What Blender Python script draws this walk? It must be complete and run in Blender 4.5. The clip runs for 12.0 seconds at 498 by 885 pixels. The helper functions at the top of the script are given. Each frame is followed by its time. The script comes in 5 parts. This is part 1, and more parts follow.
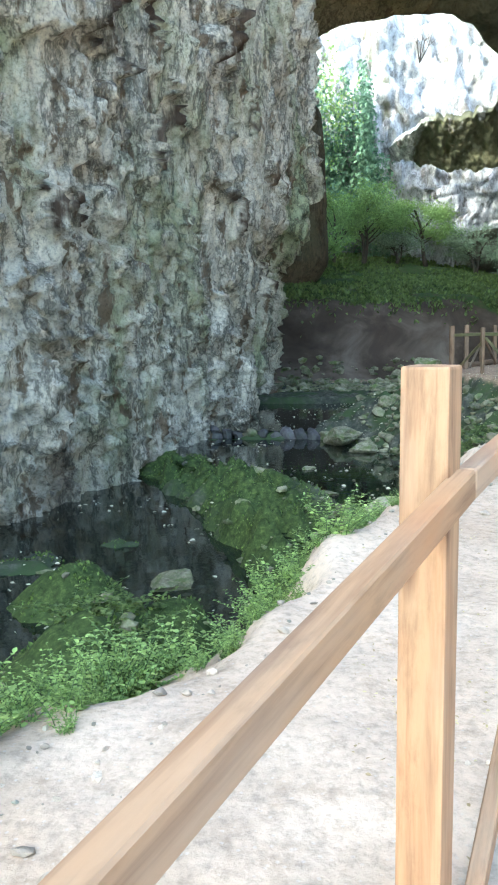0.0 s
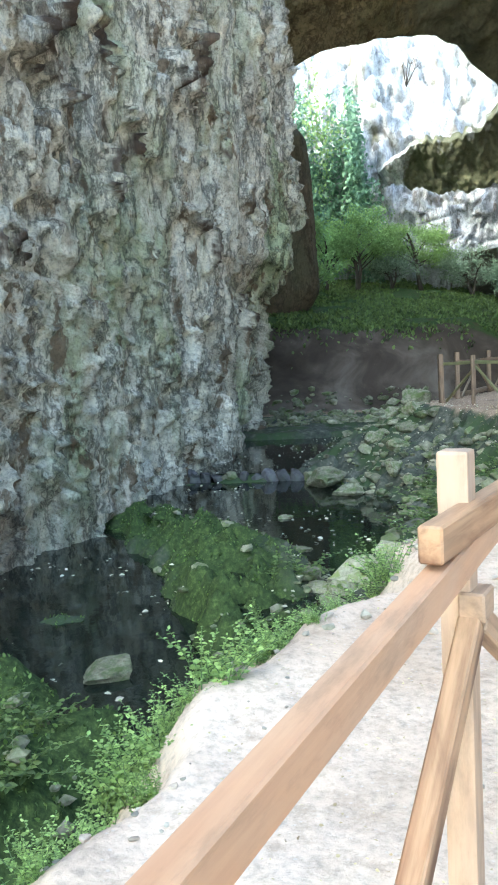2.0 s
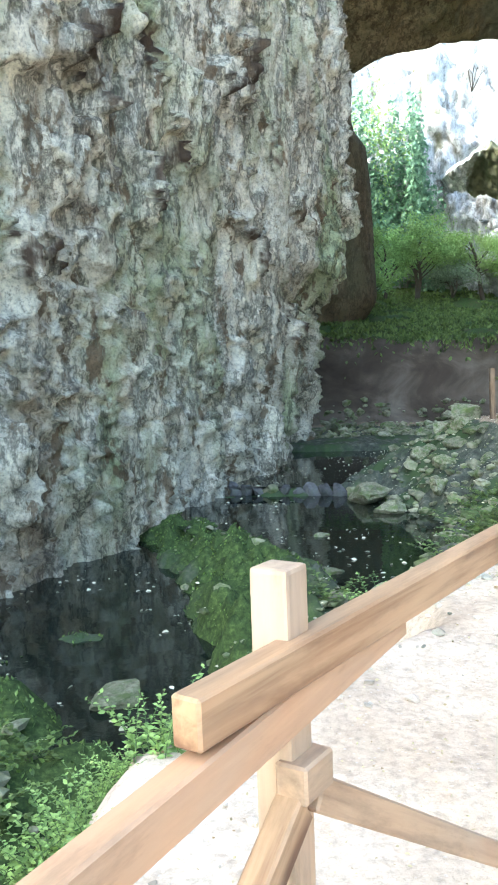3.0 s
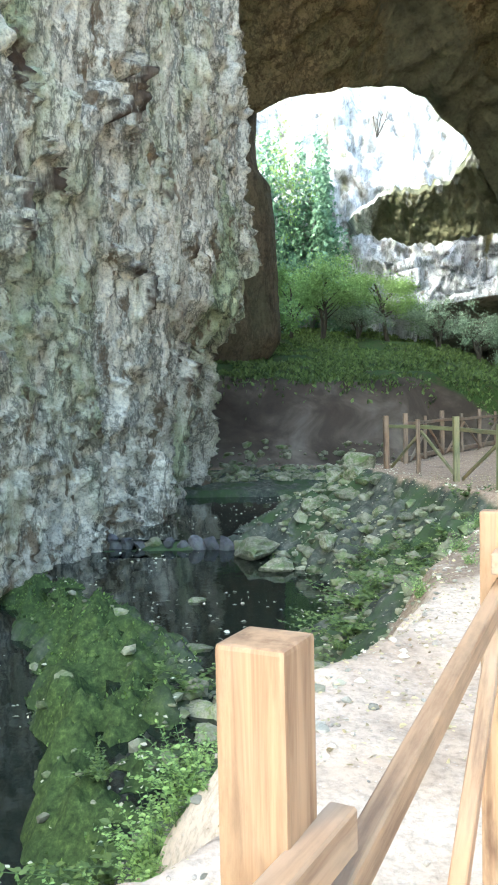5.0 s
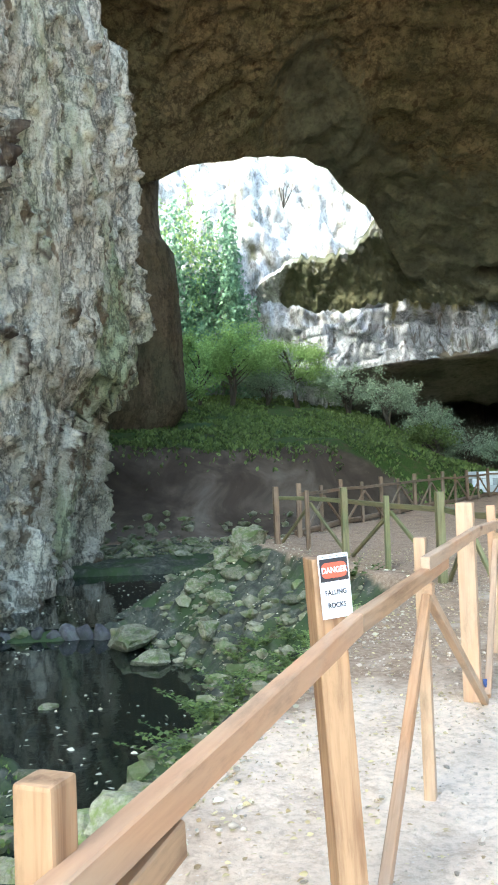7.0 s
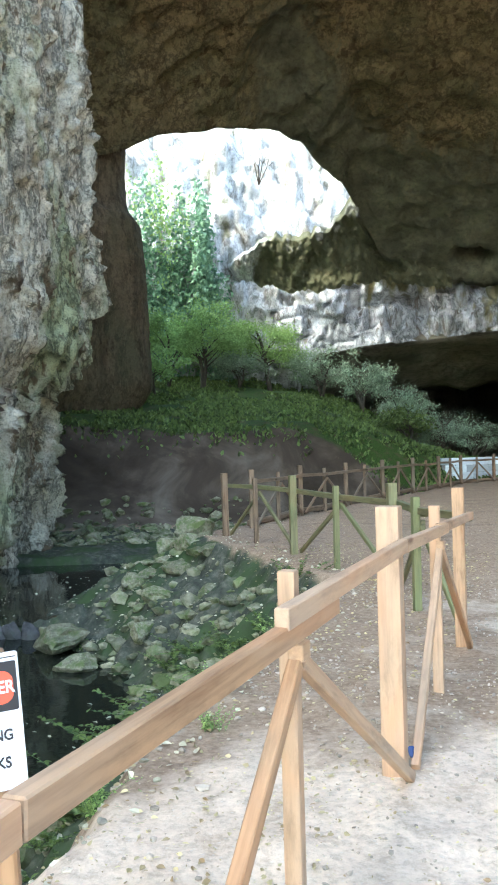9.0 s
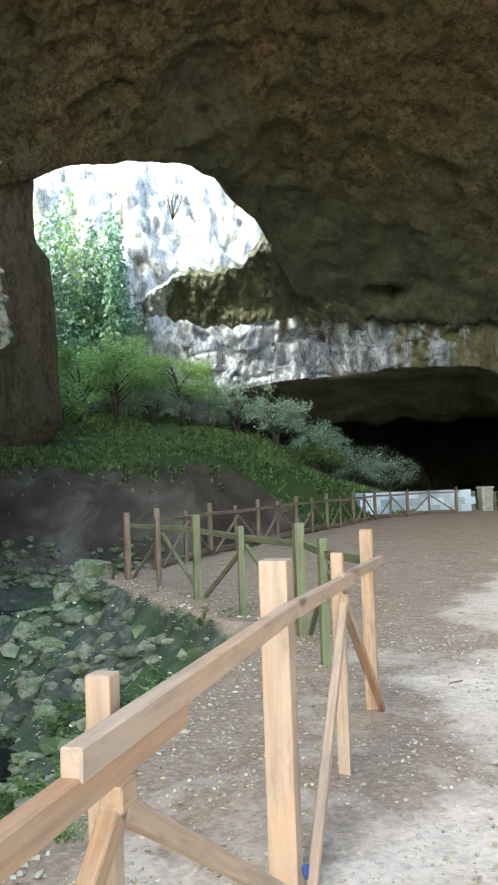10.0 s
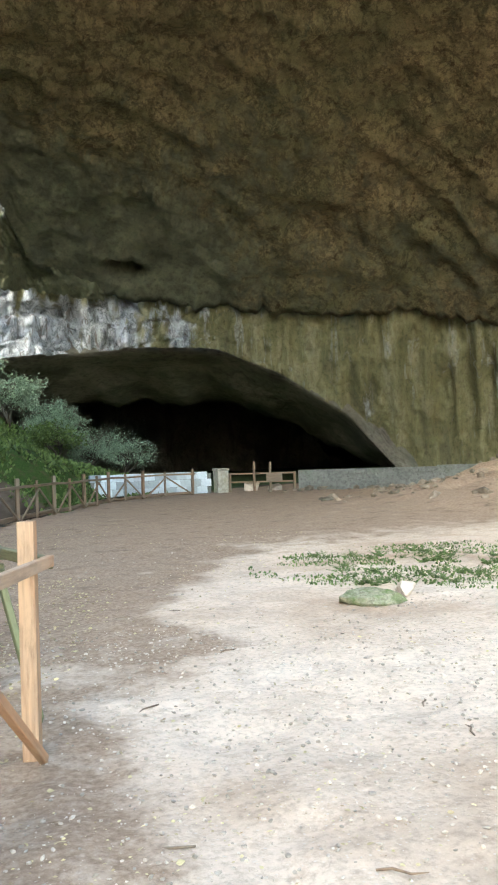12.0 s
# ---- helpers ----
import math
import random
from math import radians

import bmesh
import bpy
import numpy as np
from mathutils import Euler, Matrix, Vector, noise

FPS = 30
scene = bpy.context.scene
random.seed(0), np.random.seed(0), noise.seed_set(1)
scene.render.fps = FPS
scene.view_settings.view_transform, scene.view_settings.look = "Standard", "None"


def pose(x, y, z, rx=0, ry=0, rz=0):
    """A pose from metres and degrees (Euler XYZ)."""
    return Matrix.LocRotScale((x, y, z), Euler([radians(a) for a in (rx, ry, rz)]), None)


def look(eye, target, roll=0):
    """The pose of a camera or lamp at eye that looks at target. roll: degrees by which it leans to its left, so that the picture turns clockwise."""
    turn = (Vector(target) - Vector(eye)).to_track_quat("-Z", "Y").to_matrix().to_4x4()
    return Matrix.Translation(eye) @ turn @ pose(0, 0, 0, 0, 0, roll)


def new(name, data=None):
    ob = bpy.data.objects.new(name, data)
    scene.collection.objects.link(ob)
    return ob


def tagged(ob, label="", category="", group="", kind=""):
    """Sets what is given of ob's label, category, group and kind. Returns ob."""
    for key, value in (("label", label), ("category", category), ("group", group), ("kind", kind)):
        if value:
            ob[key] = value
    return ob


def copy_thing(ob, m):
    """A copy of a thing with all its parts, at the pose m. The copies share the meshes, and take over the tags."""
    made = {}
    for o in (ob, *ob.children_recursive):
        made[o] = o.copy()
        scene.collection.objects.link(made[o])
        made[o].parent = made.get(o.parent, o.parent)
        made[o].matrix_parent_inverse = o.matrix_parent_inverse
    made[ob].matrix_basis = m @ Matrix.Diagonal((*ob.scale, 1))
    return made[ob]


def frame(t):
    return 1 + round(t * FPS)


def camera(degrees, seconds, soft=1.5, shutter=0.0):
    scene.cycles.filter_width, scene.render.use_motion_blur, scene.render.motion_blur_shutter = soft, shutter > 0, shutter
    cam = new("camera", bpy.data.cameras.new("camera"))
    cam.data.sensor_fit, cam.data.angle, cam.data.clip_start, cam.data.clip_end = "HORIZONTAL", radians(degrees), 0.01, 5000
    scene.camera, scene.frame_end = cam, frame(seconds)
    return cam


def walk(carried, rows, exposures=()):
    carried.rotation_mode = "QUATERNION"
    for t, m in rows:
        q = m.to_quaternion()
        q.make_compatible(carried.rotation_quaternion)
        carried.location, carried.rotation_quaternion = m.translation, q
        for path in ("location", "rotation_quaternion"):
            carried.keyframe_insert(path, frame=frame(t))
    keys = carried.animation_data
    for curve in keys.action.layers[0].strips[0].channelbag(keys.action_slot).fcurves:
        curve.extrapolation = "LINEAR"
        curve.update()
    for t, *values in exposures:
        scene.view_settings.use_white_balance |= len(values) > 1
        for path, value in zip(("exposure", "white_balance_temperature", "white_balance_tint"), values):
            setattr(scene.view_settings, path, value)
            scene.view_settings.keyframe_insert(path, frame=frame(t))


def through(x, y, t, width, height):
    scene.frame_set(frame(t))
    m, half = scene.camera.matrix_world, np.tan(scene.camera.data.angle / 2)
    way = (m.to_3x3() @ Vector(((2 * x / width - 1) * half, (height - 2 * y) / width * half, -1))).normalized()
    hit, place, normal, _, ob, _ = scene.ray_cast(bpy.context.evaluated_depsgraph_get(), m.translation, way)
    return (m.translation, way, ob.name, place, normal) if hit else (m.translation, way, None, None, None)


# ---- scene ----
cam = camera(33.0, 12.0, 2.0)
PATH = [
    (0, (0.204, 0.204, 1.069), (0.04, 2.18, 0.81), -0.7),
    (0.5, (0.314, 0.544, 1.061), (0.2, 2.533, 0.886), -2.2),
    (1, (0.524, 0.958, 1.152), (0.357, 2.943, 0.971), -2.0),
    (1.5, (0.695, 1.327, 1.216), (0.49, 3.303, 0.978), -1.7),
    (2, (0.817, 1.655, 1.23), (0.634, 3.637, 1.039), -2.9),
    (2.5, (1.045, 1.914, 1.307), (0.763, 3.877, 1.051), -3.2),
    (2.7, (1.118, 1.992, 1.308), (0.792, 3.953, 1.09), -2.2),
    (4.5, (1.55, 3.088, 1.451), (1.293, 5.069, 1.346), -0.2),
    (5, (1.713, 3.504, 1.517), (1.593, 5.499, 1.424), -1.2),
    (5.5, (1.981, 3.838, 1.529), (1.968, 5.837, 1.455), -2.1),
    (6, (2.155, 4.134, 1.535), (2.201, 6.133, 1.568), -0.3),
    (6.5, (2.311, 4.575, 1.591), (2.42, 6.572, 1.613), -1.7),
    (7, (2.545, 4.97, 1.573), (2.612, 6.968, 1.635), -2.1),
    (9, (3.224, 6.398, 1.583), (3.337, 8.395, 1.604), -1.5),
    (9.5, (3.331, 6.818, 1.619), (3.542, 8.807, 1.609), -0.8),
    (10, (3.522, 7.179, 1.593), (3.831, 9.153, 1.694), -2.0),
    (10.5, (3.705, 7.482, 1.608), (4.136, 9.433, 1.698), -1.5),
    (11, (3.872, 7.943, 1.579), (4.436, 9.861, 1.651), -2.4),
    (11.5, (4.11, 8.191, 1.547), (4.799, 10.066, 1.645), -2.0),
    (12, (4.36, 8.442, 1.544), (5.239, 10.238, 1.583), -1.9),
]
EXPOSURES = [(0.0, 3.0, 5850, -3), (1.0, 2.65, 5800, -3), (1.5, 2.95, 5850, -3), (2.0, 3.1, 5850, -3), (2.5, 3.28, 5900, -3), (4.5, 3.43, 6050, -3), (5.5, 3.28, 6050, -3), (6.5, 3.18, 6120, -3), (9.0, 3.06, 6020, -3), (10.5, 2.86, 6090, -3), (12.0, 3.11, 6190, -3)]
walk(cam, [(t, look(eye, target, roll)) for t, eye, target, roll in PATH], EXPOSURES)

# ---- world and sun ----
SUN_ELEVATION, SUN_AZIMUTH = 40.0, 235.0      # degrees; azimuth clockwise from +y
world = bpy.data.worlds.new("sky")
scene.world = world
world.use_nodes = True
wn, wl = world.node_tree.nodes, world.node_tree.links
sky = wn.new("ShaderNodeTexSky")
sky.sky_type, sky.sun_disc = "NISHITA", False
sky.sun_elevation, sky.sun_rotation = radians(SUN_ELEVATION), radians(SUN_AZIMUTH)
sky.air_density, sky.dust_density = 1.0, 3.0
wl.new(sky.outputs[0], wn["Background"].inputs[0])
wn["Background"].inputs[1].default_value = 0.15
sun_data = bpy.data.lights.new("sun", "SUN")
sun_data.energy, sun_data.angle, sun_data.color = 0.5, radians(12), (1.0, 0.95, 0.87)
sun = new("sun", sun_data)
az, el = radians(SUN_AZIMUTH), radians(SUN_ELEVATION)
SUN_WAY = Vector((math.sin(az) * math.cos(el), math.cos(az) * math.cos(el), math.sin(el)))
sun.matrix_world = look(SUN_WAY * 150, (0, 0, 0))


# ---- arithmetic ----
def smooth(v):
    v = np.clip(v, 0.0, 1.0)
    return v * v * (3 - 2 * v)


def lattice(i, j, k, seed):
    n = (i * 374761393 + j * 668265263 + k * 2147483647 + seed * 974634777) & 0xFFFFFFFF
    n = ((n ^ (n >> 13)) * 1274126177) & 0xFFFFFFFF
    n = ((n ^ (n >> 16)) * 2246822519) & 0xFFFFFFFF
    return ((n ^ (n >> 15)) & 0xFFFF) / 65535.0


def value_noise(x, y, z, seed=0):
    """Smooth noise from -1 to 1 on arrays."""
    x, y, z = np.broadcast_arrays(np.asarray(x, float), np.asarray(y, float), np.asarray(z, float))
    i, j, k = np.floor(x).astype(np.int64), np.floor(y).astype(np.int64), np.floor(z).astype(np.int64)
    u, v, w = smooth(x - i), smooth(y - j), smooth(z - k)
    total = 0.0
    for a in (0, 1):
        for b in (0, 1):
            for c in (0, 1):
                weight = (u if a else 1 - u) * (v if b else 1 - v) * (w if c else 1 - w)
                total = total + weight * lattice(i + a, j + b, k + c, seed)
    return total * 2 - 1


def fbm(x, y, z=0.0, octaves=4, seed=0, gain=0.5):
    total, size = 0.0, 1.0
    for o in range(octaves):
        f = 2.03 ** o
        total = total + size * value_noise(np.asarray(x) * f, np.asarray(y) * f, np.asarray(z) * f, seed + 17 * o)
        size *= gain
    return total


def ridged(x, y, z=0.0, octaves=4, seed=0, gain=0.5):
    total, size = 0.0, 1.0
    for o in range(octaves):
        f = 2.07 ** o
        total = total + size * (1 - 2 * np.abs(value_noise(np.asarray(x) * f, np.asarray(y) * f, np.asarray(z) * f, seed + 31 * o)))
        size *= gain
    return total


def blocks(x, y, z, seed=0):
    """Broken rock: for each place a random height per block, and the distance to the seam between blocks."""
    x, y, z = np.broadcast_arrays(np.asarray(x, float), np.asarray(y, float), np.asarray(z, float))
    i, j, k = np.floor(x).astype(np.int64), np.floor(y).astype(np.int64), np.floor(z).astype(np.int64)
    best, second, height = np.full(x.shape, 9.0), np.full(x.shape, 9.0), np.zeros(x.shape)
    for a in (-1, 0, 1):
        for b in (-1, 0, 1):
            for c in (-1, 0, 1):
                ia, jb, kc = i + a, j + b, k + c
                d = (ia + lattice(ia, jb, kc, seed) - x) ** 2 + (jb + lattice(ia, jb, kc, seed + 1) - y) ** 2 + (kc + lattice(ia, jb, kc, seed + 2) - z) ** 2
                near = d < best
                second = np.where(near, best, np.minimum(second, d))
                height = np.where(near, lattice(ia, jb, kc, seed + 3), height)
                best = np.where(near, d, best)
    return height * 2 - 1, np.sqrt(second) - np.sqrt(best)


def curve(v, xs, ys):
    """A smooth line through a few knots."""
    v = np.asarray(v, float)
    steps = [np.interp(v + d, xs, ys) for d in (-0.6, -0.3, 0.0, 0.3, 0.6)]
    return sum(steps) / 5


# ---- materials ----
def material(name):
    m = bpy.data.materials.new(name)
    m.use_nodes = True
    return m, m.node_tree.nodes, m.node_tree.links, m.node_tree.nodes["Principled BSDF"]


def coords(n, l, scale=(1, 1, 1), source="Object"):
    c, mp = n.new("ShaderNodeTexCoord"), n.new("ShaderNodeMapping")
    mp.inputs["Scale"].default_value = scale
    l.new(c.outputs[source], mp.inputs[0])
    return mp.outputs[0]


def noise_node(n, l, vec, scale, detail=6.0, rough=0.6, distort=0.0):
    t = n.new("ShaderNodeTexNoise")
    t.inputs["Scale"].default_value, t.inputs["Detail"].default_value = scale, detail
    t.inputs["Roughness"].default_value, t.inputs["Distortion"].default_value = rough, distort
    l.new(vec, t.inputs["Vector"])
    return t.outputs["Fac"]


def ramp(n, l, fac, stops):
    r = n.new("ShaderNodeValToRGB")
    while len(r.color_ramp.elements) < len(stops):
        r.color_ramp.elements.new(0.5)
    for e, (p, c) in zip(r.color_ramp.elements, stops):
        e.position, e.color = p, (*c, 1) if len(c) == 3 else c
    l.new(fac, r.inputs[0])
    return r.outputs[0]


def grey(v):
    return (v, v, v)


def mix(n, l, fac, a, b, mode="MIX"):
    m = n.new("ShaderNodeMix")
    m.data_type, m.blend_type = "RGBA", mode
    for value, slot in ((fac, 0), (a, 6), (b, 7)):
        if isinstance(value, (int, float)):
            m.inputs[slot].default_value = value
        elif isinstance(value, tuple):
            m.inputs[slot].default_value = (*value, 1)
        else:
            l.new(value, m.inputs[slot])
    return m.outputs[2]


def bump(n, l, bsdf, heights):
    """heights: (socket, strength, distance) laid over one another."""
    last = None
    for h, strength, dist in heights:
        b = n.new("ShaderNodeBump")
        b.inputs["Strength"].default_value, b.inputs["Distance"].default_value = strength, dist
        l.new(h, b.inputs["Height"])
        if last:
            l.new(last, b.inputs["Normal"])
        last = b.outputs[0]
    l.new(last, bsdf.inputs["Normal"])


def voronoi(n, l, vec, scale, feature="F1"):
    t = n.new("ShaderNodeTexVoronoi")
    t.feature, t.inputs["Scale"].default_value = feature, scale
    l.new(vec, t.inputs["Vector"])
    return t.outputs["Distance"]


def rock_material(name, light, dark, stain, moss, moss_low=0.48, moss_high=0.62, stretch=0.35, size=1.0, rough=0.9, crack=0.0, tone=None):
    """Limestone: pale beds, rust stains that run down, a film of algae; seams and pits get painted shade."""
    m, n, l, b = material(name)
    v = coords(n, l)
    tall = coords(n, l, (1, 1, stretch))
    base = ramp(n, l, noise_node(n, l, tall, 0.55 * size, 8, 0.68, 0.3), [(0.30, dark), (0.47, light), (0.75, tuple(min(1, c * 1.25) for c in light))])
    fine = noise_node(n, l, v, 5.0 * size, 8, 0.72)
    base = mix(n, l, 0.75, base, ramp(n, l, fine, [(0.32, grey(0.35)), (0.50, grey(0.95)), (0.75, grey(1.15))]), "MULTIPLY")
    streak = noise_node(n, l, coords(n, l, (1, 1, 0.10)), 1.3 * size, 6, 0.62, 0.6)
    base = mix(n, l, ramp(n, l, streak, [(0.56, grey(0)), (0.72, grey(0.8))]), base, stain)
    green = noise_node(n, l, tall, 0.33 * size, 7, 0.66)
    base = mix(n, l, ramp(n, l, green, [(moss_low, grey(0)), (moss_high, grey(0.85))]), base, moss)
    # Pits, cracks and brown hollows: their shade is painted into the colour.
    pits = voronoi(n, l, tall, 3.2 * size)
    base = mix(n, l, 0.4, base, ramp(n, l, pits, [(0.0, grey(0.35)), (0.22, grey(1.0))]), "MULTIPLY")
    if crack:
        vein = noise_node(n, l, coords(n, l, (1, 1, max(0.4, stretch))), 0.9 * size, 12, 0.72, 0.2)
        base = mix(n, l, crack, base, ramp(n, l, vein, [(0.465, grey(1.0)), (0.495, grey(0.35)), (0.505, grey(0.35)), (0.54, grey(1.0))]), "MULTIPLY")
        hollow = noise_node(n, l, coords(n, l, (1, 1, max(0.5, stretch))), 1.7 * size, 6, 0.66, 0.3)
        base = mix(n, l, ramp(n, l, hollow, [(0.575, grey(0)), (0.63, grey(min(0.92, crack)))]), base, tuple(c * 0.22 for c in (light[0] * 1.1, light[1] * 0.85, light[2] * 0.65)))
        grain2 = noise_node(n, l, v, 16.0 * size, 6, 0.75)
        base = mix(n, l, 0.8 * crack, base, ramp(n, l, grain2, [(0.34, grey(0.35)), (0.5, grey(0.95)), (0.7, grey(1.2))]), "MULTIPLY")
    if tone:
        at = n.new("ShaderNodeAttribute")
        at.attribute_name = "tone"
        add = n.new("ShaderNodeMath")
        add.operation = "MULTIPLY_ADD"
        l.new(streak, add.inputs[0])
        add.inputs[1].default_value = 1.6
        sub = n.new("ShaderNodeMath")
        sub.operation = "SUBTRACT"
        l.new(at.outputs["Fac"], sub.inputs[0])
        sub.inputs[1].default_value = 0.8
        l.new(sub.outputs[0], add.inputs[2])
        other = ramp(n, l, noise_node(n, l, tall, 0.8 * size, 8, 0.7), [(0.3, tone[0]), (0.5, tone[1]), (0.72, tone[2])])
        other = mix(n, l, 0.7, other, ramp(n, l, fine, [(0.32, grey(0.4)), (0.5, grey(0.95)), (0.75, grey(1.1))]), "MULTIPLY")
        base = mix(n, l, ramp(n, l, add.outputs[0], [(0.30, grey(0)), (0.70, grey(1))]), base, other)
    l.new(base, b.inputs["Base Color"])
    b.inputs["Roughness"].default_value = rough
    b.inputs["Specular IOR Level"].default_value = 0.25
    bump(n, l, b, [(noise_node(n, l, tall, 1.6 * size, 10, 0.7), 0.9, 0.35), (fine, 0.7, 0.06), (pits, 0.5, 0.08)])
    return m


# Its tone mixes rust brown with shade painted inside the wall's hollows.
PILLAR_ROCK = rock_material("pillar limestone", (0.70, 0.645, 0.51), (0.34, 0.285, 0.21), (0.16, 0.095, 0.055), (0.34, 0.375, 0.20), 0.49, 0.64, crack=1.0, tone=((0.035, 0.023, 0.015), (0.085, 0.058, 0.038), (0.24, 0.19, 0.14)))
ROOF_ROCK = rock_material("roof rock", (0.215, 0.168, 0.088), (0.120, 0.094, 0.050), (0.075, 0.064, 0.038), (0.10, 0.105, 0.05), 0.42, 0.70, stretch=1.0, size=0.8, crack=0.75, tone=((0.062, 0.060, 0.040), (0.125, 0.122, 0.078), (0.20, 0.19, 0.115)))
# Its tone is streak colour on the cliff, painted shade on the overhang.
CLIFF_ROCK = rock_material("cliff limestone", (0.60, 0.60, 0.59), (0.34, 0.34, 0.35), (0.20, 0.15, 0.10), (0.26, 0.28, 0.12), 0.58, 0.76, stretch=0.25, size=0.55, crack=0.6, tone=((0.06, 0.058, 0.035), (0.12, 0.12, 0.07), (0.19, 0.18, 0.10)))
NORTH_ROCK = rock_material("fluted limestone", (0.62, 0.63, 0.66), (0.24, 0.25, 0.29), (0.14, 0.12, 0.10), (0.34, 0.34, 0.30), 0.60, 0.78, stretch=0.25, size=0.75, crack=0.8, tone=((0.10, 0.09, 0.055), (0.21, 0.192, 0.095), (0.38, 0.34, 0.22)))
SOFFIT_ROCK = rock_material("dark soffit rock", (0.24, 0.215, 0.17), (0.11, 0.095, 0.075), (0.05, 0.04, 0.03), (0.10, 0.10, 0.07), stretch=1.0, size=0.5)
BROWN_ROCK = rock_material("brown rock", (0.17, 0.125, 0.075), (0.085, 0.058, 0.035), (0.05, 0.035, 0.02), (0.11, 0.10, 0.055), stretch=0.4, size=0.7, crack=0.6)


def ground_material():
    """Trodden pale earth; the 'cover' colours say where grass (r), bare brown soil (g) and wet rubble (b) lie."""
    m, n, l, b = material("earth")
    v = coords(n, l)
    at = n.new("ShaderNodeAttribute")
    at.attribute_name = "cover"
    sep = n.new("ShaderNodeSeparateColor")
    l.new(at.outputs["Color"], sep.inputs[0])
    big = noise_node(n, l, v, 0.35, 6, 0.6)
    mid = noise_node(n, l, v, 2.2, 8, 0.65)
    fine = noise_node(n, l, v, 22.0, 6, 0.7)
    path = ramp(n, l, big, [(0.34, (0.43, 0.31, 0.215)), (0.47, (0.62, 0.49, 0.375)), (0.66, (0.71, 0.585, 0.465))])
    path = mix(n, l, 0.6, path, ramp(n, l, mid, [(0.3, grey(0.70)), (0.5, grey(1.0)), (0.75, grey(1.1))]), "MULTIPLY")
    path = mix(n, l, 0.8, path, ramp(n, l, fine, [(0.3, grey(0.55)), (0.5, grey(0.98)), (0.7, grey(1.12))]), "MULTIPLY")
    scuff = noise_node(n, l, v, 7.0, 9, 0.75)
    path = mix(n, l, ramp(n, l, scuff, [(0.52, grey(0)), (0.66, grey(0.55))]), path, (0.36, 0.26, 0.18))
    grit = voronoi(n, l, v, 26.0)
    path = mix(n, l, ramp(n, l, grit, [(0.10, grey(0.45)), (0.2, grey(0.0))]), path, (0.62, 0.56, 0.49))
    soil = ramp(n, l, noise_node(n, l, coords(n, l, (0.7, 0.6, 0.7)), 0.6, 10, 0.62, 0.5), [(0.3, (0.04, 0.029, 0.02)), (0.48, (0.075, 0.056, 0.041)), (0.70, (0.19, 0.155, 0.12))])
    grass = ramp(n, l, fine, [(0.3, (0.015, 0.028, 0.008)), (0.55, (0.05, 0.09, 0.02)), (0.75, (0.10, 0.16, 0.035))])
    grass = mix(n, l, ramp(n, l, mid, [(0.50, grey(0)), (0.64, grey(0.8))]), grass, (0.085, 0.07, 0.035))
    wet = ramp(n, l, noise_node(n, l, v, 5.0, 8, 0.7), [(0.3, (0.02, 0.022, 0.018)), (0.52, (0.07, 0.075, 0.055)), (0.72, (0.19, 0.18, 0.14))])
    rust = ramp(n, l, noise_node(n, l, v, 0.9, 7, 0.65), [(0.46, grey(0)), (0.58, grey(1))])

    def where(channel, shift=-0.35):
        add = n.new("ShaderNodeMath")
        add.operation = "MULTIPLY_ADD"
        l.new(mid, add.inputs[0])
        add.inputs[1].default_value = 0.7
        sub = n.new("ShaderNodeMath")
        sub.operation = "ADD"
        l.new(at.outputs["Alpha"] if channel == 3 else sep.outputs[channel], sub.inputs[0])
        sub.inputs[1].default_value = shift
        l.new(sub.outputs[0], add.inputs[2])
        return ramp(n, l, add.outputs[0], [(0.40, grey(0)), (0.60, grey(1))])
    litter_earth = ramp(n, l, fine, [(0.3, (0.19, 0.13, 0.085)), (0.55, (0.335, 0.243, 0.17)), (0.75, (0.45, 0.36, 0.28))])
    col = mix(n, l, where(1), path, litter_earth)
    col = mix(n, l, where(1, -0.64), col, soil)
    col = mix(n, l, where(2), col, mix(n, l, rust, wet, (0.05, 0.075, 0.03)))
    mossy = ramp(n, l, noise_node(n, l, v, 14.0, 7, 0.75), [(0.3, (0.012, 0.022, 0.008)), (0.52, (0.05, 0.075, 0.022)), (0.72, (0.13, 0.175, 0.045))])
    col = mix(n, l, where(3), col, mossy)
    col = mix(n, l, where(0), col, grass)
    l.new(col, b.inputs["Base Color"])
    b.inputs["Roughness"].default_value = 0.95
    b.inputs["Specular IOR Level"].default_value = 0.2
    bump(n, l, b, [(mid, 0.3, 0.05), (fine, 0.5, 0.015), (grit, 0.2, 0.012)])
    return m


EARTH = ground_material()


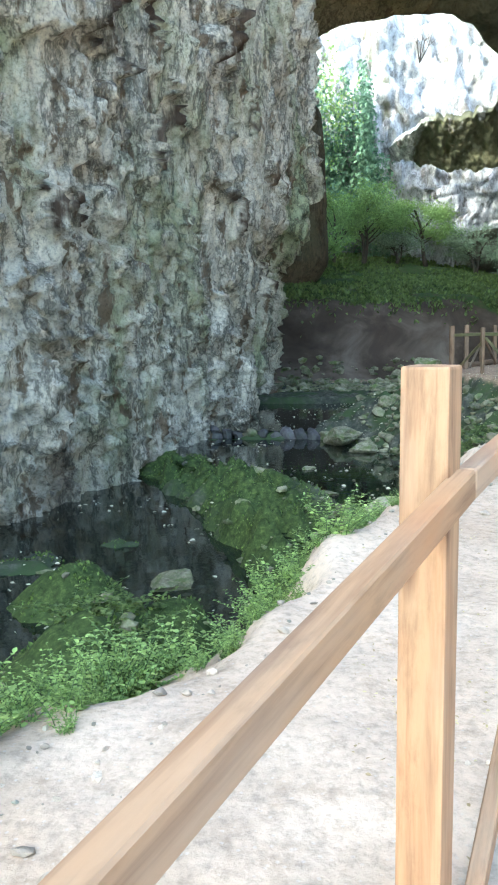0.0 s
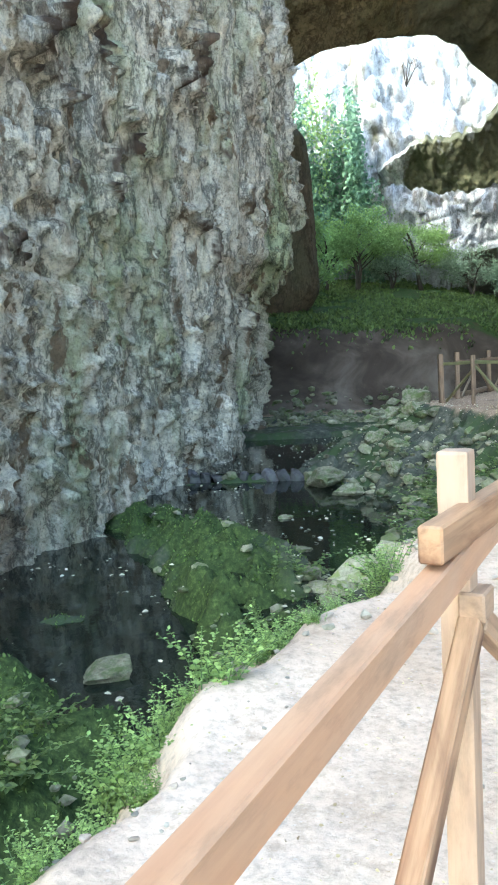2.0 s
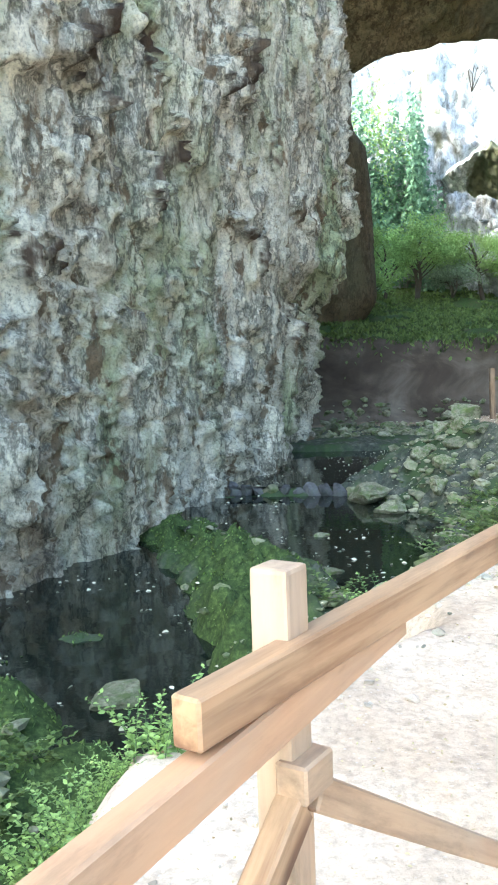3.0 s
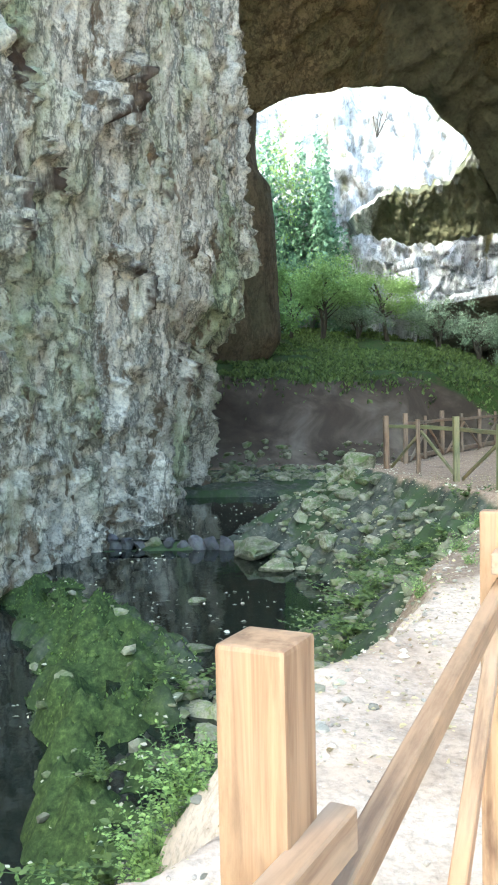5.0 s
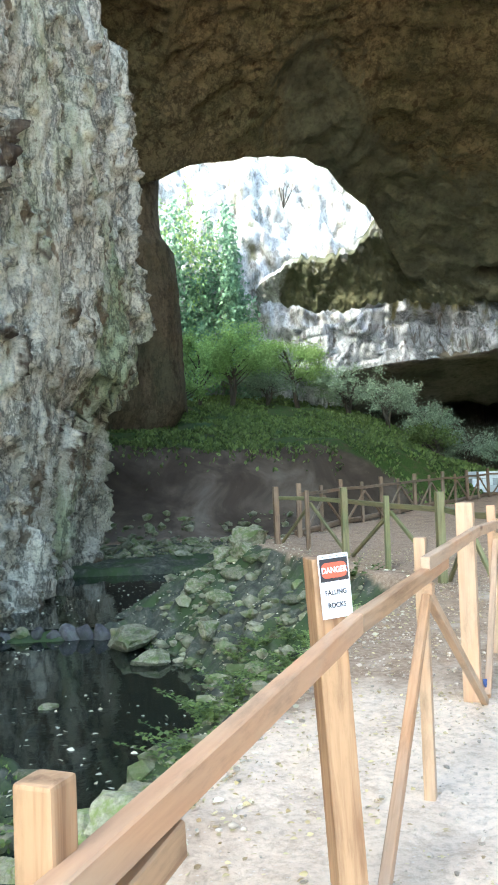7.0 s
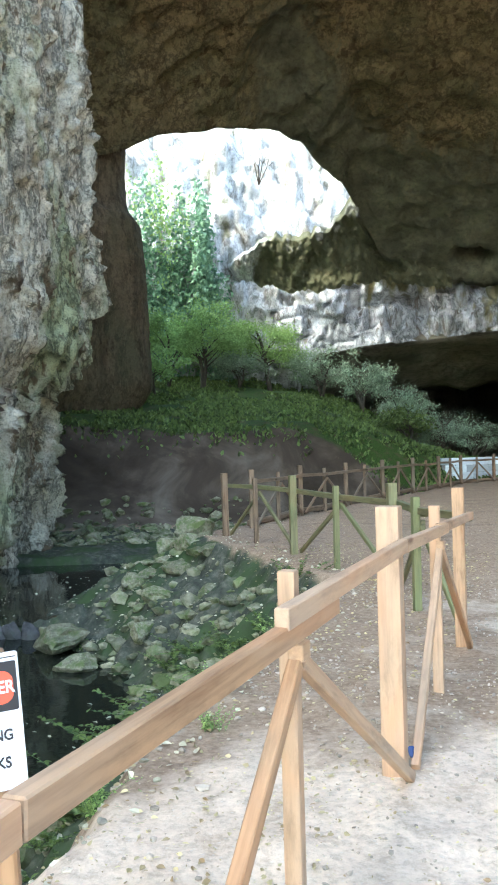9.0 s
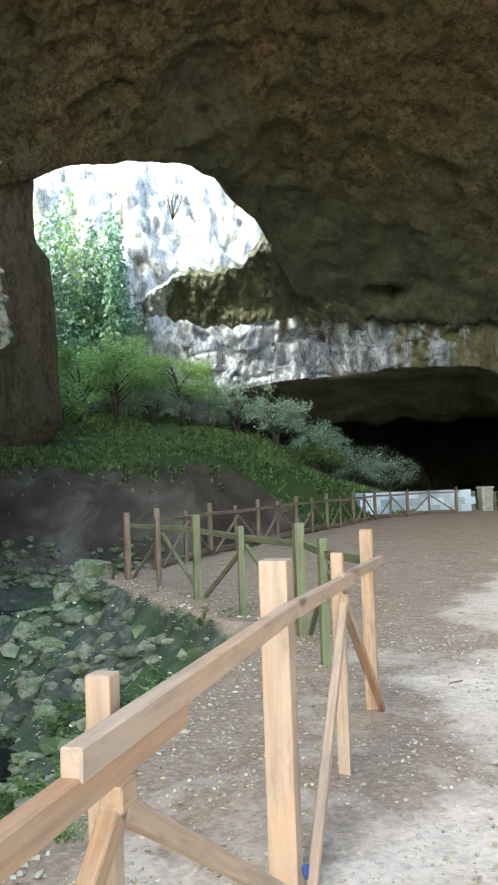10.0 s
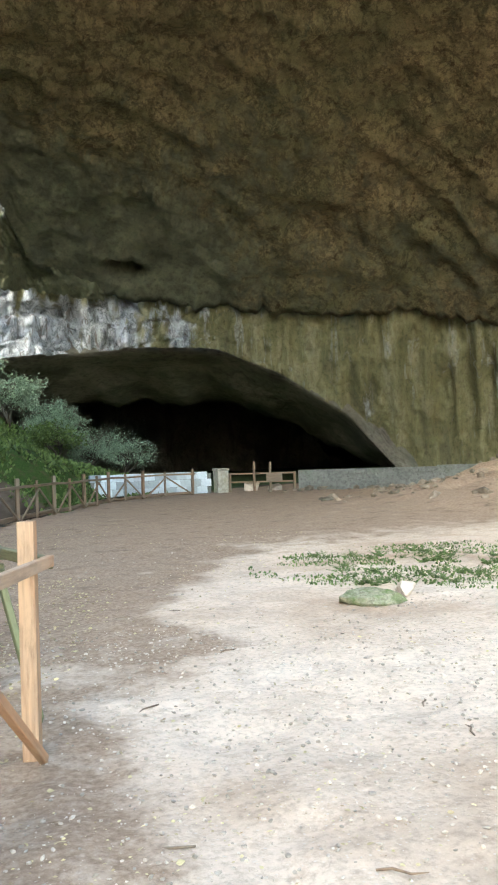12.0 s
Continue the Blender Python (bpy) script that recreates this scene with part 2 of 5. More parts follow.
def wood_material(name, pale, deep, knots, rough=0.65, worn=(0.5, 0.47, 0.42)):
    m, n, l, b = material(name)
    info = n.new("ShaderNodeObjectInfo")
    c, mp, off = n.new("ShaderNodeTexCoord"), n.new("ShaderNodeMapping"), n.new("ShaderNodeVectorMath")
    off.operation = "SCALE"
    off.inputs[0].default_value = (7.3, 3.1, 5.7)
    l.new(info.outputs["Random"], off.inputs["Scale"])
    l.new(c.outputs["Object"], mp.inputs[0])
    l.new(off.outputs[0], mp.inputs["Location"])
    mp.inputs["Scale"].default_value = (1, 1, 0.06)
    grain = noise_node(n, l, mp.outputs[0], 38.0, 5, 0.6, 0.4)
    mp2 = n.new("ShaderNodeMapping")
    mp2.inputs["Scale"].default_value = (1, 1, 0.25)
    l.new(c.outputs["Object"], mp2.inputs[0])
    l.new(off.outputs[0], mp2.inputs["Location"])
    patch = noise_node(n, l, mp2.outputs[0], 7.0, 6, 0.6, 0.5)
    col = ramp(n, l, grain, [(0.30, deep), (0.55, pale), (0.8, tuple(min(1, x * 1.12) for x in pale))])
    col = mix(n, l, ramp(n, l, patch, [(0.58, grey(0)), (0.74, grey(0.8))]), col, knots)
    col = mix(n, l, ramp(n, l, noise_node(n, l, mp2.outputs[0], 3.0, 5, 0.6), [(0.5, grey(0)), (0.7, grey(0.7))]), col, worn)
    col = mix(n, l, ramp(n, l, info.outputs["Random"], [(0.40, grey(0.0)), (0.95, grey(0.5))]), col, mix(n, l, grain, worn, tuple(x * 0.8 for x in worn)))
    knot = voronoi(n, l, mp2.outputs[0], 5.0)
    col = mix(n, l, ramp(n, l, knot, [(0.05, grey(0.85)), (0.13, grey(0.0))]), col, knots)
    col = mix(n, l, ramp(n, l, noise_node(n, l, mp2.outputs[0], 2.2, 4, 0.6, 0.8), [(0.52, grey(0)), (0.68, grey(0.45))]), col, tuple(min(1, x * k) for x, k in zip(pale, (1.12, 0.82, 0.6))))
    grime = noise_node(n, l, mp2.outputs[0], 11.0, 8, 0.72)
    col = mix(n, l, 0.75, col, ramp(n, l, grime, [(0.30, grey(0.5)), (0.48, grey(0.96)), (0.7, grey(1.1))]), "MULTIPLY")
    tone = n.new("ShaderNodeHueSaturation")
    val = n.new("ShaderNodeMapRange")
    val.inputs["To Min"].default_value, val.inputs["To Max"].default_value = 0.85, 1.12
    l.new(info.outputs["Random"], val.inputs["Value"])
    l.new(val.outputs[0], tone.inputs["Value"])
    l.new(col, tone.inputs["Color"])
    l.new(tone.outputs[0], b.inputs["Base Color"])
    b.inputs["Roughness"].default_value = rough
    bump(n, l, b, [(grain, 0.25, 0.004), (patch, 0.2, 0.004)])
    return m


NEW_WOOD = wood_material("new sawn wood", (0.50, 0.305, 0.168), (0.28, 0.148, 0.075), (0.12, 0.05, 0.024), worn=(0.47, 0.36, 0.265))
OLD_WOOD = wood_material("weathered green wood", (0.22, 0.20, 0.10), (0.12, 0.11, 0.06), (0.08, 0.09, 0.04), 0.8, (0.16, 0.19, 0.08))
BROWN_WOOD = wood_material("weathered brown wood", (0.24, 0.165, 0.105), (0.10, 0.065, 0.04), (0.07, 0.04, 0.025), 0.8, (0.18, 0.15, 0.11))


def water_material():
    m, n, l, b = material("dark water")
    v = coords(n, l)
    b.inputs["Base Color"].default_value = (0.012, 0.016, 0.012, 1)
    b.inputs["Roughness"].default_value = 0.04
    b.inputs["IOR"].default_value = 1.33
    bump(n, l, b, [(noise_node(n, l, v, 3.0, 3, 0.5), 0.12, 0.02)])
    return m


WATER = water_material()


# ---- mesh helpers ----
def link_mesh(name, verts, faces, mat, parent=None, smooth_shade=True, label=""):
    me = bpy.data.meshes.new(name)
    me.from_pydata(verts, [], faces)
    me.materials.append(mat)
    if smooth_shade:
        me.polygons.foreach_set("use_smooth", [True] * len(me.polygons))
    me.update()
    ob = new(name, me)
    if parent:
        ob.parent = parent
    return tagged(ob, label) if label else ob


def part(name, bm, mat, parent, label="", smooth_shade=False):
    me = bpy.data.meshes.new(name)
    bm.to_mesh(me)
    bm.free()
    me.materials.append(mat)
    if smooth_shade:
        me.polygons.foreach_set("use_smooth", [True] * len(me.polygons))
    ob = new(name, me)
    ob.parent = parent
    return tagged(ob, label) if label else ob


def empty(name, at=(0, 0, 0), label="", category="", group="", kind=""):
    ob = new(name)
    ob.location = at
    return tagged(ob, label, category, group, kind)


def grid_faces(nu, nv):
    i = np.arange(nu * nv).reshape(nu, nv)
    return np.stack([i[:-1, :-1], i[1:, :-1], i[1:, 1:], i[:-1, 1:]], -1).reshape(-1, 4).tolist()


def sheet(name, pts, mat, flip=False, parent=None):
    """A surface over a grid of points (nu, nv, 3)."""
    nu, nv, _ = pts.shape
    faces = grid_faces(nu, nv)
    if flip:
        faces = [f[::-1] for f in faces]
    return link_mesh(name, pts.reshape(-1, 3).tolist(), faces, mat, parent)


def pushed(pts, amount):
    """The grid moved along its own normals."""
    du, dv = np.gradient(pts, axis=0), np.gradient(pts, axis=1)
    nrm = np.cross(du, dv)
    nrm /= np.linalg.norm(nrm, axis=-1, keepdims=True) + 1e-9
    return pts + nrm * amount[..., None]


# ---- plan of the ground ----
FENCE_START, FENCE_WAY = np.array([0.42, 1.90]), np.array([0.397, 0.918])
FENCE_LEFT = np.array([-0.918, 0.397])
CORNER = np.array([3.64, 22.37])               # where the old fence turns


def along(x, y):
    dx, dy = x - FENCE_START[0], y - FENCE_START[1]
    return dx * FENCE_WAY[0] + dy * FENCE_WAY[1], dx * FENCE_LEFT[0] + dy * FENCE_LEFT[1]


def bank_distance(x, y):
    """Metres beyond the edge of path and plaza, towards the stream."""
    u, s = along(x, y)
    e1 = s - curve(u, [0, 3, 5, 6.5, 9, 11], [1.30, 1.20, 1.02, 1.02, 1.25, 1.35])
    e2 = (x - CORNER[0]) * -0.963 + (y - CORNER[1]) * -0.27 - 0.25
    e3 = (x - CORNER[0]) * -0.862 + (y - CORNER[1]) * 0.506 - 0.5
    return np.maximum(np.minimum(e1, e2), e3)


def path_level(y):
    return -0.36 + 0.36 * smooth((y + 1.0) / 10.5)


DAM_Y, DAM_X = [6.0, 9.9, 11.3, 12.8, 14.0, 15.5, 17.0, 18.5, 20.0], [0.7, 0.2, -0.30, -0.52, -0.9, -1.4, -2.4, -3.2, -4.6]


def dam_side(x, y):
    """Signed distance to the mossy rock dam: below zero on the lower pool's side."""
    line = np.interp(y, DAM_Y, DAM_X)
    return (x - line) * 0.8


def hill_level(x, y):
    foot = 37.0 + 0.62 * np.maximum(x - 5.0, 0)
    q = y - foot
    steep = 3.7 * (1 - smooth((x - 6.0) / 16.0))
    tail = 1 - smooth((x - 12.0) / 9.0)
    return -1.3 + steep * smooth(q / 5.5) + 0.165 * np.clip(q - 3.0, 0, 26) * tail + 1.0 * smooth((x - 7) / 9) * smooth(q / 4)


def ground_level(x, y):
    x, y = np.asarray(x, float), np.asarray(y, float)
    e = bank_distance(x, y) + 0.22 * fbm(x * 0.9, y * 0.9, 0, 3, 5)
    flat = path_level(y)
    side = dam_side(x, y) + 0.35 * fbm(x * 0.8, y * 0.8, 0, 3, 8)
    bed = np.where(y < 21.8, -1.98, np.where(y < 33, -1.80, -1.80 + 0.65 * smooth((y - 33) / 5)))
    lower = smooth(-side / 0.9) * (y < 21)
    bed = bed + (-2.5 - bed) * lower
    crest = np.exp(-((side - 0.1) / 0.72) ** 2) * smooth((y - 8.5) / 2) * (1 - smooth((y - 18.0) / 1.5))
    bed = bed + crest * (0.27 + 0.20 * fbm(x * 1.6, y * 1.6, 0, 2, 12) + 0.20 * ridged(x * 2.2, y * 2.2, 0, 3, 13) + 0.05 * ridged(x * 7, y * 7, 0, 2, 14))
    weir = np.exp(-((y - 21.8 - 0.1 * x) / 0.22) ** 2) * (x < 1.0)
    bed = bed + 0.30 * weir
    for cx, cy, r, h in ((-2.6, 9.4, 0.8, 0.9), (-1.9, 7.2, 0.9, 1.0), (-1.15, 8.1, 0.55, 0.75), (-2.6, 12.2, 0.7, 0.45), (-3.9, 11.0, 1.0, 0.55)):
        bed = bed + h * np.exp(-((x - cx) ** 2 + (y - cy) ** 2) / r ** 2)
    width = 2.0 + 1.1 * smooth((y - 11) / 3) + 1.3 * smooth((y - 18) / 7)
    drop = smooth(e / width) * 0.8 + 0.2 * smooth(e / 0.6)
    z = flat + (bed - flat) * drop
    hill = hill_level(x, y) + 0.35 * fbm(x * 0.22, y * 0.22, 0, 4, 21) * smooth((y - 36) / 8)
    z = np.maximum(z, np.where(y > 30, hill, -9))
    mound = 1.5 * np.exp(-((x - 27.5) / 4.5) ** 2 - ((y - 29.0) / 6.0) ** 2) + 0.5 * np.exp(-((x - 21) / 4) ** 2 - ((y - 27) / 4) ** 2)
    z = z + mound * (1 + 0.3 * fbm(x * 0.8, y * 0.8, 0, 4, 3))
    inside = smooth(-e / 0.5 + 0.3)
    bumps = 0.035 * fbm(x * 0.7, y * 0.7, 0, 4, 4) + 0.014 * fbm(x * 4, y * 4, 0, 3, 6)
    rough = (0.13 * ridged(x * 0.9, y * 0.9, 0, 4, 9) + 0.07 * fbm(x * 5, y * 5, 0, 3, 10)) * (1 - 0.45 * smooth((e - 2.2) / 1.2))
    wild = (1 - inside) * (1 - 0.88 * smooth((y - 35.5) / 2.5))
    return z + bumps * inside + rough * wild * smooth((e + 0.2) / 0.8)


def spread(lo, fine_lo, fine_hi, hi, step, coarse):
    """Positions that are close together in the middle and widen outwards."""
    mid = np.arange(fine_lo, fine_hi, step)
    grow_hi, p, s = [], fine_hi, step
    while p < hi:
        grow_hi.append(p)
        s = min(s * coarse, 40)
        p += s
    grow_lo, p, s = [], fine_lo, step
    while p > lo:
        s = min(s * coarse, 40)
        p -= s
        grow_lo.append(p)
    return np.array(grow_lo[::-1] + list(mid) + grow_hi + [hi])


gx = spread(-420, -5.0, 8.0, 420, 0.055, 1.035)
gy = spread(-420, 0.5, 24.0, 420, 0.06, 1.025)
GX, GY = np.meshgrid(gx, gy, indexing="ij")
GZ = ground_level(GX, GY)
ground = sheet("ground", np.stack([GX, GY, GZ], -1), EARTH)
tagged(ground, "pale trodden earth path sloping to wet stream bed", "ground", kind="structure")
E_ = bank_distance(GX, GY)
cover = np.zeros((GX.size, 4), np.float32)
cover[:, 3] = 1
hillness = smooth((GY - (37.0 + 0.62 * np.maximum(GX - 5, 0))) / 1.0) * (GY > 30)
up = GY - (37.0 + 0.62 * np.maximum(GX - 5, 0))
grass_line = 4.6 - 4.0 * smooth((GX - 6.0) / 9.0)
cover[:, 0] = (hillness * smooth((up - grass_line) / 1.2)).ravel()
U_, S_ = along(GX, GY)
brown = 0.72 * smooth((GY - 15) / 11) + 0.55 * smooth((E_ + 0.5) / 0.5) * smooth((GY - 8.5) / 3) + 0.60 * smooth((U_ - 7.6) / 2.5) * smooth((S_ + 1.9 + 1.1 * fbm(GX * 0.6, GY * 0.6, 0, 4, 33)) / 2.4) * (1 - smooth((GY - 20) / 5))
cover[:, 1] = (hillness * 1.0 + np.minimum(brown, 0.66) * (E_ < 1.2) * (1 - hillness)).clip(0, 1).ravel()
cover[:, 2] = (smooth((E_ - 0.35 + 0.5 * smooth((GY - 12) / 3)) / 0.7) * (1 - hillness)).ravel()
dam_near = np.exp(-(dam_side(GX, GY) / 0.9) ** 2) * smooth((GY - 8.0) / 2) * (1 - smooth((GY - 18.5) / 1.5))
low_mounds = smooth((E_ - 1.6) / 0.8) * (GY < 10.5) * (GY > 3)
cover[:, 3] = np.clip(dam_near * 0.42 + low_mounds * 0.6 + 0.28 * (E_ > 1.0) * (1 - hillness), 0, 1).ravel()
layer = ground.data.color_attributes.new("cover", "FLOAT_COLOR", "POINT")
layer.data.foreach_set("color", cover.ravel())

# ---- water ----


def water_sheet(name, x0, x1, y0, y1, level, label, dammed=False):
    us, ys = np.linspace(0, 1, 24), np.linspace(y0, y1, 40)
    U, Y = np.meshgrid(us, ys, indexing="ij")
    left = np.interp(Y, DAM_Y, DAM_X) if dammed else x0
    X = left + (x1 - left) * U
    ob = sheet(name, np.stack([X, Y, np.full_like(X, level)], -1), WATER)
    return tagged(ob, label, "water", kind="structure")


water_sheet("water_lower_pool", -9, 0.6, 3.0, 20.0, -2.02, "dark still pool below the rock wall")
water_sheet("water_stream", -4.2, 3.2, 9.5, 21.85, -1.66, "shallow dark stream over a stony bed", True)
water_sheet("water_upper_pool", -6, 3.6, 21.85, 38.5, -1.46, "dark upper pool behind a low weir")

# ---- rock wall beside the stream, with the brown pillar behind it ----


# hollows and ledge cracks of the wall: y, z, half width, half height, depth
WALL_HOLLOWS = [(16.9, 7.4, 0.6, 1.0, 0.7), (18.95, 5.0, 0.45, 0.7, 0.55), (19.15, 5.6, 0.3, 0.5, 0.4), (23.5, 8.7, 0.6, 1.1, 0.6),
                (22.0, 7.8, 0.4, 0.45, 0.4), (20.1, 6.1, 0.4, 0.45, 0.4), (22.6, 4.98, 1.0, 0.16, 0.35), (23.6, 4.8, 0.7, 0.17, 0.4),
                (24.35, 4.3, 0.25, 0.8, 0.4), (26.9, 5.9, 0.4, 0.5, 0.35), (15.0, 3.2, 0.3, 0.6, 0.4), (15.6, 3.4, 0.25, 0.4, 0.3),
                (19.4, 8.3, 0.4, 0.8, 0.3), (21.0, 1.2, 0.35, 0.7, 0.25), (27.8, 2.9, 0.6, 0.6, 0.3), (25.5, 7.4, 0.3, 0.9, 0.3)]


def left_wall():
    # The unseen stretch behind the start is added to block the sun.
    px = [-26.0, -16.0, -9.0, -6.5, -4.1, -2.3, -0.95, -0.35, -0.2, -1.0, -4.0, -5.5, -4.5, -2.0, 0.3, 0.55, 0.2, -3.0, -9.0]
    py = [-26.0, -8.0, 1.0, 8.0, 16.2, 23.4, 28.6, 31.5, 33.2, 35.0, 37.5, 41.0, 44.5, 46.5, 48.3, 49.5, 51.0, 54.0, 58.0]
    seg = np.concatenate([[0], np.cumsum(np.hypot(np.diff(px), np.diff(py)))])
    s = np.concatenate([np.linspace(0, seg[3], 50, endpoint=False), np.linspace(seg[3], seg[9], 470, endpoint=False), np.linspace(seg[9], seg[-1], 130)])
    x = curve(s, seg, px)
    y = curve(s, seg, py)
    z = np.concatenate([np.linspace(-3.2, 14, 300, endpoint=False), np.linspace(14, 34, 70)])
    X, Z = np.meshgrid(x, z, indexing="ij")
    Y = np.meshgrid(y, z, indexing="ij")[0]
    # Unseen top raised past 50 m to keep sun off the path.
    Z = np.where(Z > 14, 14 + (Z - 14) * np.interp(y, [20, 40], [2.1, 1.95])[:, None], Z)
    S = np.meshgrid(s, z, indexing="ij")[0]
    # Unseen pillar top flattened to let sun reach the trees.
    Z = np.where((S > seg[11]) & (Z > 17), 17 + (Z - 17) * 0.10, Z)
    far = smooth((S - seg[5]) / 8) * (S < seg[10]) + (S >= seg[10]) * 1.0
    back = smooth((S - seg[11]) / 5)
    shift = np.interp(Z, [-2.5, -1.0, 1.0, 3.4, 4.6, 7, 11, 14, 17, 24, 34], [-2.2, -1.7, -1.55, -1.2, 0.0, 0.2, 0.1, -0.2, -0.9, -3.0, -5.0])
    shift2 = np.interp(Z, [-2.5, 2.0, 5.0, 9, 13.2, 14.2, 17, 24, 34], [-3.5, -2.2, 0.0, 0.1, 0.0, -0.6, -0.5, -0.8, -1.0])
    X = X + far * (shift * (1 - back) + shift2 * back)
    pts = np.stack([X, Y, Z], -1)
    near = 1 - smooth((S - seg[9]) / 6)
    tall = 0.40
    wx, wy, wz = (0.35 * fbm(X * 0.9, Y * 0.9, Z * 0.9, 3, 60 + k) for k in range(3))
    amount = 0.40 * fbm(X * 0.22, Y * 0.22, Z * 0.10, 3, 41)
    upper = smooth((Z - 2.5) / 3.0)
    h1, e1 = blocks((X + wx) * 0.85, (Y + wy) * 0.85, (Z + wz) * (0.95 - 0.60 * upper), 141)
    h2, e2 = blocks((X + wx) * 2.3, (Y + wy) * 2.3, (Z + 0.5 * wz) * (2.9 - 1.7 * upper), 151)
    low = 1 + 0.45 * (1 - upper)
    amount = amount + low * (0.09 * h1 - 0.12 * (1 - smooth(e1 / 0.16)) * smooth((h1 + 0.7) / 0.5)) * (0.35 + 0.65 * near)
    amount = amount + low * (0.038 * h2 - 0.05 * (1 - smooth(e2 / 0.20))) * (0.35 + 0.65 * near)
    amount = amount + 0.13 * ridged(S * 0.9 + 0.5 * value_noise(S * 0.5, Z * 0.4, 0, 45), Z * 0.07, 0, 3, 46) * near * smooth((Z - 1) / 4)
    amount = amount + 0.03 * fbm(X * 5.0, Y * 5.0, Z * 4.0, 3, 43, 0.6)
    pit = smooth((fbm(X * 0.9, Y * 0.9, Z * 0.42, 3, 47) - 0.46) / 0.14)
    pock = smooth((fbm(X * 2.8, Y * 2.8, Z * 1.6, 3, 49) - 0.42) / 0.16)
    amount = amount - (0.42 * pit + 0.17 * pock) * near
    # Pits and hollows carry painted shade along with brown stain.
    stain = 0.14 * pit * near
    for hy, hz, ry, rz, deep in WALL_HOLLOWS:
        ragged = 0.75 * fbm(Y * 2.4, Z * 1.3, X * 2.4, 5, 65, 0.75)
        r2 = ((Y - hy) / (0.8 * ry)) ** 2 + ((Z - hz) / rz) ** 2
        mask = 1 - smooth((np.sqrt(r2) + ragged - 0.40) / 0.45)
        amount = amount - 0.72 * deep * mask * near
        # Rust tail that runs down below the hollow.
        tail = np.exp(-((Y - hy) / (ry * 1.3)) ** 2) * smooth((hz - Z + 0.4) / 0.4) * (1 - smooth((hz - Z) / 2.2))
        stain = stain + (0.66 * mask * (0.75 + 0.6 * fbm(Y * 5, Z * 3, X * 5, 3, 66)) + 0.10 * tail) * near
    return pushed(pts, -amount), s, seg, np.clip(stain, 0, 1)


pts, s_, seg_, shade_and_stain = left_wall()
cut = int(np.searchsorted(s_, seg_[9]))
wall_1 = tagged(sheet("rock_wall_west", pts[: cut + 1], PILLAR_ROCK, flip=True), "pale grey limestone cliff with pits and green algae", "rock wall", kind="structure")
TONE_1 = shade_and_stain[: cut + 1]
wall_2 = tagged(sheet("rock_wall_pillar", pts[cut:], BROWN_ROCK, flip=True), "brown undercut rock pillar beside the roof opening", "rock wall", kind="structure")

# ---- cave: far wall, tunnel mouth, roof ----
HUB = np.array([3.0, 7.0])


def polar(phi, d, z):
    a = np.radians(phi)
    return np.stack(np.broadcast_arrays(HUB[0] + np.sin(a) * d, HUB[1] + np.cos(a) * d, z), -1).astype(float)


def band_top(phi):
    return curve(phi, [-12, 2, 9.5, 10.4, 15, 19.5, 27, 37, 43, 60, 100, 130], [10.4, 10.6, 11.0, 13.4, 13.2, 12.4, 11.4, 10.8, 9.6, 8.5, 8, 8])


def mouth_top(phi):
    return curve(phi, [0, 6.2, 8.0, 15, 19.4, 25, 28.6, 33.4, 36.2, 37.6, 40], [2.0, 3.0, 8.2, 8.9, 9.2, 8.8, 7.4, 4.2, 0.6, -1.0, -1.5])


def tone_layer(ob, values):
    lay = ob.data.attributes.new("tone", "FLOAT", "POINT")
    lay.data.foreach_set("value", np.asarray(values, np.float32).ravel())


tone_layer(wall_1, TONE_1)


def far_wall():
    phi = np.concatenate([np.linspace(1, 46, 260), np.linspace(46.5, 128, 120)])
    v = np.linspace(0, 1, 90)
    PH, V = np.meshgrid(phi, v, indexing="ij")
    low = np.where(PH < 39, mouth_top(PH), -1.5)
    Z = low + (band_top(PH) + 0.8 - low) * V
    lean = 0.4 * smooth((Z - band_top(PH) + 2) / 4)
    D = 58.5 - lean - 0.10 * np.clip(PH - 40, 0, 60)
    D = D + 4.5 * (1 - smooth((PH - 1) / 6.0)) + 2.0 * smooth((PH - 27) / 8) * (1 - smooth((Z - 2) / 8))
    pts = polar(PH, D, Z)
    amount = 0.8 * fbm(PH * 0.25, Z * 0.12, 0, 3, 51) + 0.45 * ridged(PH * 0.9, Z * 0.16, 0, 4, 52) + 0.2 * fbm(PH * 3, Z * 0.9, 0, 3, 53)
    shelf = np.exp(-((PH - 13.5) / 1.3) ** 2 - ((Z - 11.8) / 0.35) ** 2)
    h1, e1 = blocks(PH * 0.75 + 0.3 * fbm(PH, Z, 0, 2, 54), Z * 0.55, 0.0, 161)
    broken = (0.32 * h1 - 0.35 * (1 - smooth(e1 / 0.16))) * (1 - 0.7 * smooth((PH - 22) / 6))
    return pushed(pts, amount + broken - 1.4 * shelf)


pts = far_wall()
north = sheet("cave_wall_north", pts, NORTH_ROCK)
ph_ = np.concatenate([np.linspace(1, 46, 260), np.linspace(46.5, 128, 120)])[:, None]
green = ph_ - 20.5 + 4.5 * fbm(ph_ * 0.9 + 0 * pts[..., 2], pts[..., 2] * 0.3, 0, 5, 55, 0.65)
crest_ = smooth((pts[..., 2] - band_top(ph_) + 1.6 + 0.9 * fbm(ph_ * 1.6 + 0 * pts[..., 2], pts[..., 2] * 0.1, 0, 3, 56)) / 1.6) * smooth((ph_ - 10.5) / 2)
tone_layer(north, np.maximum(0.80 * smooth((green + 5.0) / 10.0), 0.75 * crest_))
tagged(north, "pale fluted limestone cave wall turning algae green", "rock wall", kind="structure")


